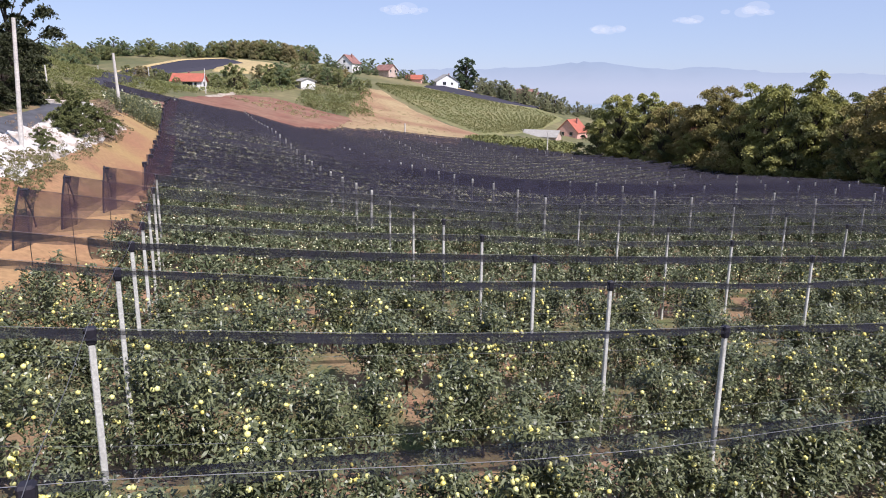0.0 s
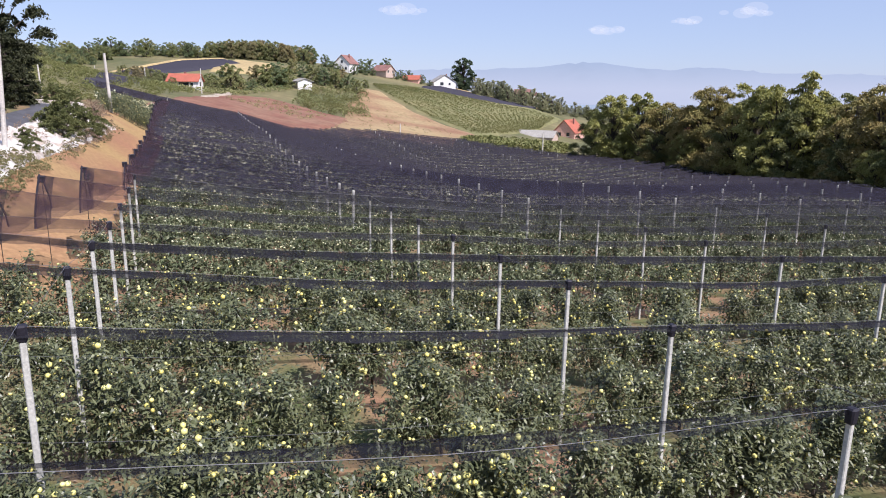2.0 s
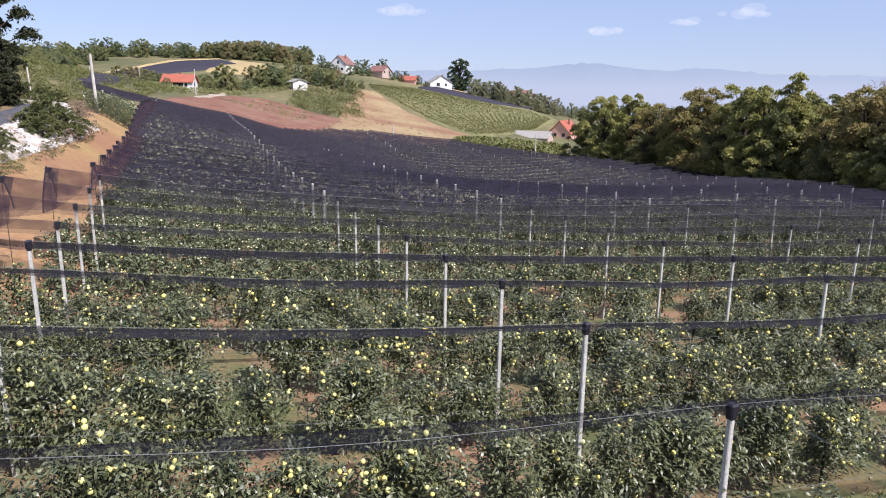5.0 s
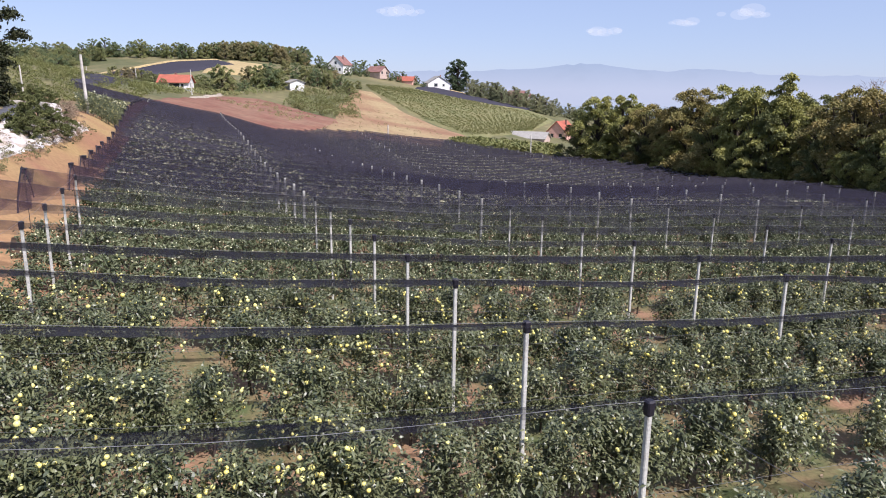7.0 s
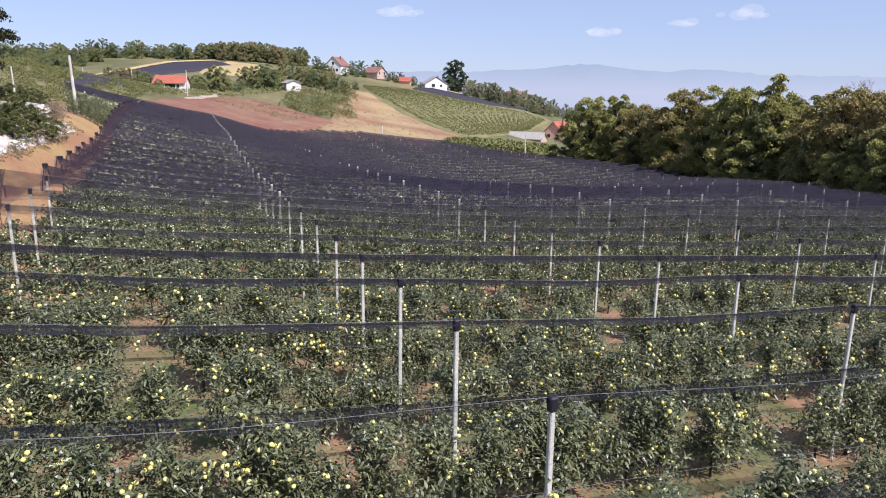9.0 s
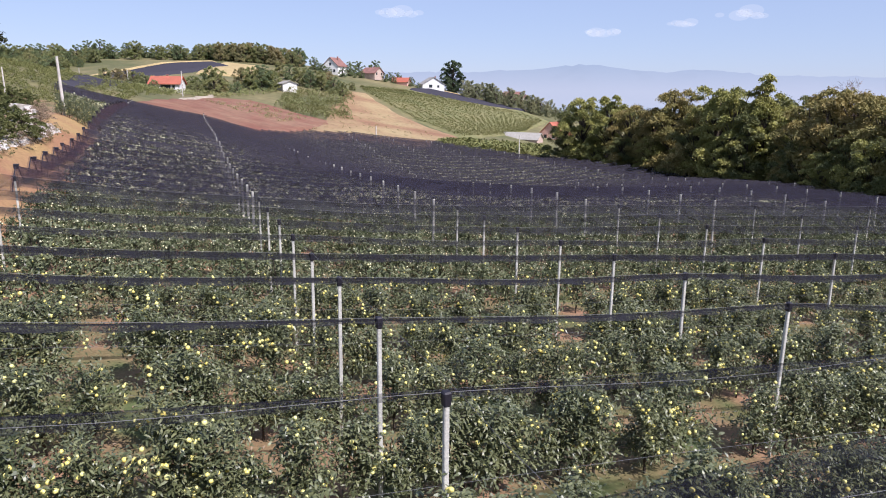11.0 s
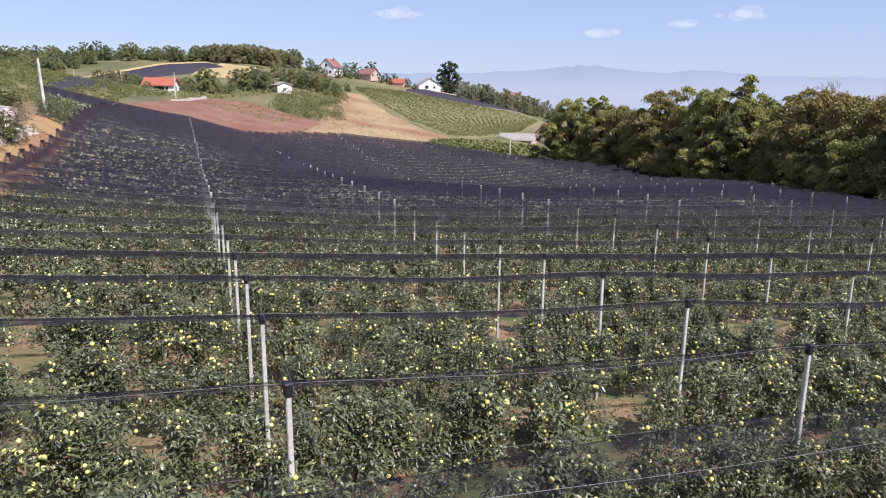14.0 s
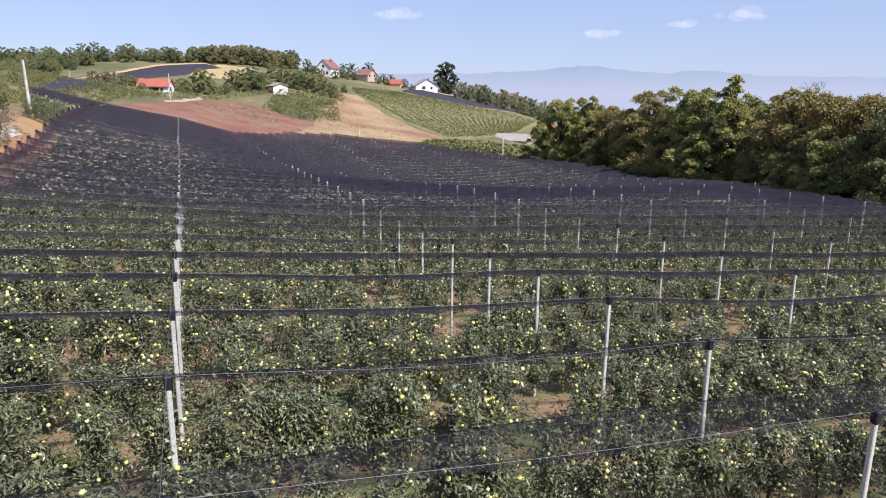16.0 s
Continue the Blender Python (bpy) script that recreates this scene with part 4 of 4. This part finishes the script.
scatter(hill, on_lines(wood_line[::2] + ridge_line[1::2] + front_line[::2] + near_house[::2]), 10)
scatter(hill_dark, on_lines(wood_line[1::2] + ridge_line[::2] + front_line[1::2] + near_house[1::2] + village), 11)
front_wood = [(a + hr.uniform(-5, 5), 380 + hr.uniform(-8, 8), (0.66 + 0.42 * math.sin(math.pi * (a - 385) / 190)) * hr.uniform(0.85, 1.1)) for a in range(398, 566, 8)]
below = [(468, 262, 0.7), (505, 262, 0.8), (520, 268, 0.7), (595, 292, 0.75), (615, 296, 0.7), (655, 300, 0.4), (575, 300, 0.7), (300, 225, 0.45), (275, 222, 0.5), (320, 222, 0.4), (288, 205, 0.5), (310, 207, 0.42), (262, 205, 0.5), (240, 200, 0.5), (325, 196, 0.35), (397, 212, 0.4), (434, 224, 0.6), (385, 214, 0.35)]
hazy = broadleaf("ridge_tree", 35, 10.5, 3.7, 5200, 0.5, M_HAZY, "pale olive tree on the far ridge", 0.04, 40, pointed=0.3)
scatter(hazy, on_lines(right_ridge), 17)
scatter(hill_brown, on_lines(front_wood[::2] + below[::4]), 13)
scatter(shady, on_lines(front_wood[1::2] + [q for k, q in enumerate(below) if k % 4]), 14)
lone = broadleaf("walnut_tree", 41, 21, 7.6, 15000, 0.75, M_WALNUT, "large dark tree standing beside the white house", 0.06, 80)
scatter(lone, [(*bearing(823, 402), 0.97)], 12)


def shrubs(name, edge_a, edge_b, count, size, mat, label, seed, rows=0, clump=14, leafy=0.85):
    """Many small bushes on a slope."""
    rng = np.random.default_rng(seed)
    a, b = resample(edge_a, 40), resample(edge_b, 40)
    if rows:
        s, t = np.meshgrid(np.linspace(0.02, 0.98, count // rows), np.linspace(0.03, 0.97, rows))
        s, t = s.ravel() + rng.normal(size=s.size) * 0.004, t.ravel() + rng.normal(size=t.size) * 0.004
    else:
        s, t = rng.random(count), rng.random(count)
    ix = np.clip(s, 0, 0.999) * 39
    i0 = ix.astype(int)
    fr = (ix - i0)[:, None]
    pa = a[i0] * (1 - fr) + a[i0 + 1] * fr
    pb = b[i0] * (1 - fr) + b[i0 + 1] * fr
    p = pa * (1 - t[:, None]) + pb * t[:, None]
    sz = size * rng.uniform(0.45, 1.5, len(p))
    d = rng.normal(size=(len(p), clump, 3))
    d /= np.linalg.norm(d, axis=2)[:, :, None]
    d[..., 2] = np.abs(d[..., 2]) * 1.1 + 0.1
    c = np.concatenate((p, (land(p[:, 0], p[:, 1]) + 0.3)[:, None]), 1)[:, None] + d * sz[:, None, None] * 0.8
    v, f = leaves(rng, c.reshape(-1, 3), size * leafy, size * leafy * 0.7, up=0.5)
    ob = link(name, raw(name, v, f, mat), None)
    tagged(ob, label, "bushes", kind="stuff")


shrubs("slope_bushes", [(13, 218), (-4, 248), (-26, 300), (-31, 316)], [(41, 289), (57, 345), (46, 360), (-14, 336)], 2600, 0.8, M_SLOPE_BUSH, "small green bushes in rows on the slope", 51, rows=26, clump=18, leafy=0.5)
shrubs("meadow_bushes", [(-39, 200), (-46, 232), (-50, 262)], [(-22, 200), (-25, 240), (-30, 285)], 130, 1.7, M_SLOPE_BUSH, "rough yellow-green bushes on the hillside", 52, clump=90, leafy=0.22)
shrubs("meadow_bushes", [(-42, 198), (-48, 232), (-52, 262)], [(-20, 198), (-24, 240), (-30, 285)], 26, 2.4, M_SHADY, "dark rough bushes on the hillside", 62, clump=90, leafy=0.22)
shrubs("hedge_strip", [(4, 150), (12, 154), (26, 156)], [(8, 172), (20, 186), (36, 190)], 1200, 1.7, M_SHRUB, "green hedge strip below the tan meadow", 53, clump=26, leafy=0.45)
shrubs("field_weeds", [(-54, 176), (-50, 210)], [(-30, 158), (-30, 188)], 110, 0.7, M_FAR_BROWN, "scattered dry weeds on the red field", 54, clump=30, leafy=0.35)
shrubs("meadow_weeds", [(-24, 140), (-24, 175), (-28, 240)], [(6, 148), (8, 175), (-4, 240)], 240, 0.5, M_FAR_BROWN, "scattered dry weeds on the tan meadow", 59, clump=24, leafy=0.4)
shrubs("bank_foot_weeds", [(-16.2, 27), (-18.6, 35), (-20.8, 42), (-23.2, 50), (-25.6, 58)], [(-17.6, 27), (-20.0, 35), (-22.2, 42), (-24.4, 50), (-26.6, 58)], 150, 0.17, M_GREEN, "rough grass and weeds at the foot of the bank", 63, clump=26, leafy=0.45)
shrubs("bank_weeds", [(-17.5, 22), (-21, 36), (-26, 54)], [(-20.5, 22), (-24, 36), (-30, 56)], 110, 0.2, M_DRY, "tufts of dry weeds along the bank", 55, clump=24, leafy=0.4)
shrubs("bank_grass", [(-14.0, 21), (-16.0, 27), (-17.8, 33)], [(-18.0, 21), (-19.0, 28), (-19.8, 34)], 420, 0.14, M_GREEN, "patches of rough green grass below the bank", 56, clump=26, leafy=0.55)
shrubs("slope_thicket", [(-45, 103), (-54, 138), (-59, 168), (-66, 190)], [(-74, 92), (-86, 115), (-106, 150), (-122, 192)], 1300, 0.8, M_SHRUB, "low green thicket on the slope behind the path", 58, clump=50, leafy=0.3)
shrubs("meadow_tufts", [(-100, 190), (-70, 180), (-62, 200)], [(-120, 260), (-85, 262), (-52, 255)], 700, 0.9, M_FAR_LEAF, "rough tufts and low bushes on the meadow", 57, clump=22, leafy=0.45)


# the uncovered block beside the path
for j in range(23, 28):
    merged_row([at(i, j) for i in np.arange(-1.56 - 0.05 * (j - 23), -1.12, 0.075)], "uncovered row of young apple trees beside the path", 0.9)


# ---- houses ----
def gable_house(name, px, depth, turn, w, d, h, rise, wall, tile, label, windows=(), door=None, sink=0.5, chimney=True):
    x, y = bearing(px, depth)
    root = empty(name, x, y, level(x, y) - sink, turn)
    bm = bmesh.new()
    hw, hd = w / 2, d / 2
    base = [bm.verts.new(p) for p in ((-hw, -hd, -1.5), (hw, -hd, -1.5), (hw, hd, -1.5), (-hw, hd, -1.5))]
    top = [bm.verts.new(p) for p in ((-hw, -hd, h), (hw, -hd, h), (hw, hd, h), (-hw, hd, h))]
    r0, r1 = bm.verts.new((0, -hd, h + rise)), bm.verts.new((0, hd, h + rise))
    bm.faces.new(base[::-1])
    bm.faces.new((base[0], base[1], top[1], r0, top[0]))
    bm.faces.new((base[1], base[2], top[2], top[1]))
    bm.faces.new((base[2], base[3], top[3], r1, top[2]))
    bm.faces.new((base[3], base[0], top[0], top[3]))
    part("wall", bm, wall, root)
    for side in (-1, 1):
        bm = bmesh.new()
        o, e = 0.5, 0.18
        sl = rise / hw
        pts = [(0, -hd - o, h + rise + 0.02), (0, hd + o, h + rise + 0.02), (side * (hw + o), hd + o, h - o * sl + 0.02), (side * (hw + o), -hd - o, h - o * sl + 0.02)]
        lowv = [bm.verts.new(p) for p in pts]
        hiv = [bm.verts.new((p[0], p[1], p[2] + e)) for p in pts]
        bm.faces.new(lowv)
        bm.faces.new(hiv)
        for k in range(4):
            bm.faces.new((lowv[k], lowv[(k + 1) % 4], hiv[(k + 1) % 4], hiv[k]))
        bmesh.ops.recalc_face_normals(bm, faces=bm.faces)
        part("roof", bm, tile, root)
    for face, u, z, ww, wh in windows:
        win = new("window")
        win.parent = root
        if face == "front":
            win.matrix_basis = pose(u, -hd, z)
        elif face == "left":
            win.matrix_basis = pose(-hw, u, z, 0, 0, -90)
        else:
            win.matrix_basis = pose(hw, u, z, 0, 0, 90)
        bm = bmesh.new()
        box(bm, -ww / 2, ww / 2, -0.03, 0.05, 0, wh)
        part("pane", bm, M_GLASS, win)
        bm = bmesh.new()
        box(bm, -ww / 2 - 0.08, ww / 2 + 0.08, -0.10, 0.04, -0.12, 0)
        part("sill", bm, M_WHITE, win)
    if door:
        bm = bmesh.new()
        box(bm, door - 0.5, door + 0.5, -hd - 0.05, -hd + 0.05, 0, 2.1, 0.02)
        part("door", bm, M_BARK, root)
    if chimney:
        bm = bmesh.new()
        box(bm, hw * 0.3, hw * 0.3 + 0.6, 0, 0.6, h + rise * 0.4, h + rise + 0.7, 0.03)
        part("chimney", bm, M_TILE_OLD, root)
    return tagged(root, label, "house")


two = (("front", -2, 0.9, 1.1, 1.3), ("front", 2, 0.9, 1.1, 1.3), ("front", 0, 4.0, 1.2, 1.3))
gable_house("white_house", 622, 363, -20, 8.5, 9.5, 4.2, 3.9, M_WHITE, M_TILE_OLD, "white two-storey house with a red tiled roof",
            (("front", -2.2, 1.0, 1.1, 1.3), ("front", 2.2, 1.0, 1.1, 1.3), ("front", 0, 4.2, 1.2, 1.4), ("right", 0, 1.0, 1.2, 1.3)), sink=0.2)
gable_house("brick_house", 686, 372, 56, 7.5, 9, 2.0, 2.7, M_BEIGE, M_TILE_OLD, "low house with an old red roof", two[:2], sink=-1.2)
gable_house("brick_house", 735, 378, 75, 6, 8.5, 1.7, 2.0, M_PINK, M_TILE, "small house with red roof between trees", two[:2], sink=0.3)
gable_house("white_house", 787, 383, 14, 12, 10, 2.4, 3.6, M_WHITE, M_GREY, "white house with a broad gable", (("front", -1.6, 0.6, 1.8, 1.6), ("front", 2.6, 0.7, 1.1, 1.2)), sink=-0.9)
# The wide dark pane on the left face stands in for porch shade.
gable_house("farm_house", 347, 205, 94, 6.2, 8.2, 2.3, 1.9, M_WHITE, M_TILE, "white farmhouse with an orange-red roof and porch",
            (("left", -0.3, 0.1, 2.8, 1.8), ("left", -2.5, 0.8, 0.7, 1.0), ("front", 0, 0.9, 1.1, 1.2)), sink=0.1)
gable_house("pink_house", 1010, 285, -32, 9, 11, 4.0, 4.6, M_PINK, M_TILE, "pink house with an orange tiled roof", (("front", -1.8, 2.4, 1.3, 1.4), ("front", 1.8, 2.4, 1.3, 1.4)), sink=2.0)
gable_house("barn", 955, 262, 66, 8, 14, 0.7, 2.1, M_BEIGE, M_GREY, "long low barn with pale sheet roof", (), sink=0.6, chimney=False)
gable_house("garden_shed", 546, 262, 30, 5.4, 6.5, 2.6, 1.0, M_WHITE, M_GREY, "small white shed among bushes", (("front", 0, 0.6, 0.9, 1.0),), sink=0.0, chimney=False)
gable_house("ridge_house", 925, 418, 70, 6, 9, 2.6, 2.4, M_PINK, M_TILE_OLD, "low house with an old brown-red roof behind the ridge trees", (), sink=-3.6)
gable_house("ridge_house", 946, 424, 20, 6, 7, 2.6, 2.2, M_WHITE, M_TILE_OLD, "small house with an old red roof among ridge trees", (), sink=-3.2)
gable_house("hidden_house", 1258, 130, 30, 9, 9, 4.0, 3.6, M_PINK, M_TILE, "house with a red roof behind the wood", (), sink=-1.0)


# ---- poles ----
def pole(x, y, height, r, label, lean=0.0, arm=False):
    root = empty("utility_pole", x, y, level(x, y) - 0.3)
    root.rotation_euler = (0, radians(lean), 0)
    vs, fs = tube([(0, 0, 0), (0, 0, height * 0.5), (0, 0, height + 0.3)], [r, r * 0.85, r * 0.7], 10)
    link("shaft", raw("shaft", vs, fs, M_POLE), None, root, smooth=False)
    if arm:
        bm = bmesh.new()
        box(bm, -0.5, 0.5, -0.05, 0.05, height - 0.1, height + 0.02, 0.01)
        part("crossarm", bm, M_POLE, root)
    return tagged(root, label, "pole", "poles")


pole(-20.45, 33.8, 6.2, 0.12, "pale concrete utility pole on the bank", 3.4)
pole(-31.35, 68.5, 5.7, 0.17, "pale utility pole beside the dirt path", -2.0)
pole(-51.2, 92, 4.9, 0.12, "thin utility pole behind the uncovered block", -1.5)
pole(-118, 244, 3.8, 0.16, "thin pale pole at the field edge")
pole(-87.5, 212, 4.4, 0.16, "thin pale pole at the field edge", -2.0)
for a, d, hgt in ((374, 190, 6.6), (718, 147, 4.6), (968, 155, 5.2)):
    pole(*bearing(a, d), hgt, 0.15, "thin pale pole at the field edge")


# ---- far range and clouds ----
def far_range():
    xs = np.linspace(-4200, 4200, 220)
    d = 4300.0
    top = 116 + 46 * np.exp(-((xs - 880) / 300) ** 2) + 30 * np.exp(-((xs - 1530) / 240) ** 2) + 12 * np.sin(xs / 310) * 0.5 - 0.012 * np.clip(xs - 1500, 0, None)
    top += np.array([14 * noise.noise((x / 140, 1.0, 0.0)) + 9 * noise.noise((x / 45, 5.0, 0.0)) for x in xs])
    vs, fs = [], []
    for k, x in enumerate(xs):
        for q in range(6):
            t = q / 5
            vs.append((x * (0.93 + 0.07 * t), d * (0.93 + 0.07 * t) - 0.12 * abs(x), -75 + (top[k] + 83) * t ** 0.8))
    for k in range(len(xs) - 1):
        for q in range(5):
            fs.append((k * 6 + q, (k + 1) * 6 + q, (k + 1) * 6 + q + 1, k * 6 + q + 1))
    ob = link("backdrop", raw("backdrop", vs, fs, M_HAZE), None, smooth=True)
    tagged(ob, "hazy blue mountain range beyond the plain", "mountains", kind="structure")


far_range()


def cloud_glow():
    m = bpy.data.materials.new("cloud")
    m.use_nodes = True
    n, l = m.node_tree.nodes, m.node_tree.links
    n.remove(n["Principled BSDF"])
    # The sunlit white of the cloud is put in as a glow.
    d = n.new("ShaderNodeEmission")
    d.inputs[0].default_value, d.inputs[1].default_value = (1.0, 0.98, 0.96, 1), 0.85
    t = n.new("ShaderNodeBsdfTransparent")
    mx = n.new("ShaderNodeMixShader")
    mx.inputs[0].default_value = 0.065
    l.new(t.outputs[0], mx.inputs[1])
    l.new(d.outputs[0], mx.inputs[2])
    l.new(mx.outputs[0], n["Material Output"].inputs[0])
    return m


M_CLOUD = cloud_glow()
for px, py, wide, seed in ((716, 20, 88, 1), (1196, 32, 55, 2), (1300, 18, 80, 3), (1060, 48, 66, 4)):
    rr = np.random.default_rng(seed)
    d = 4000.0
    k = wide / 1224 * d / 2
    c = np.stack((np.linspace(-0.75, 0.75, 6) * k, rr.normal(size=6) * k * 0.4, np.abs(rr.normal(size=6)) * k * 0.06), 1)
    v, f = balls(c, k * np.array((0.2, 0.32, 0.4, 0.42, 0.3, 0.2)) * rr.uniform(0.8, 1.2, 6), BALL_V * (1, 1, 0.5), BALL_F)
    ob = link("cloud", raw("cloud", v, f, M_CLOUD), None, smooth=True)
    ob.location = ((px - 784) / 1224 * d, d, 8 + (158 - py) / 1224 * d * 1.02 - 40)
    tagged(ob, "small faint white cloud", "cloud", kind="structure")
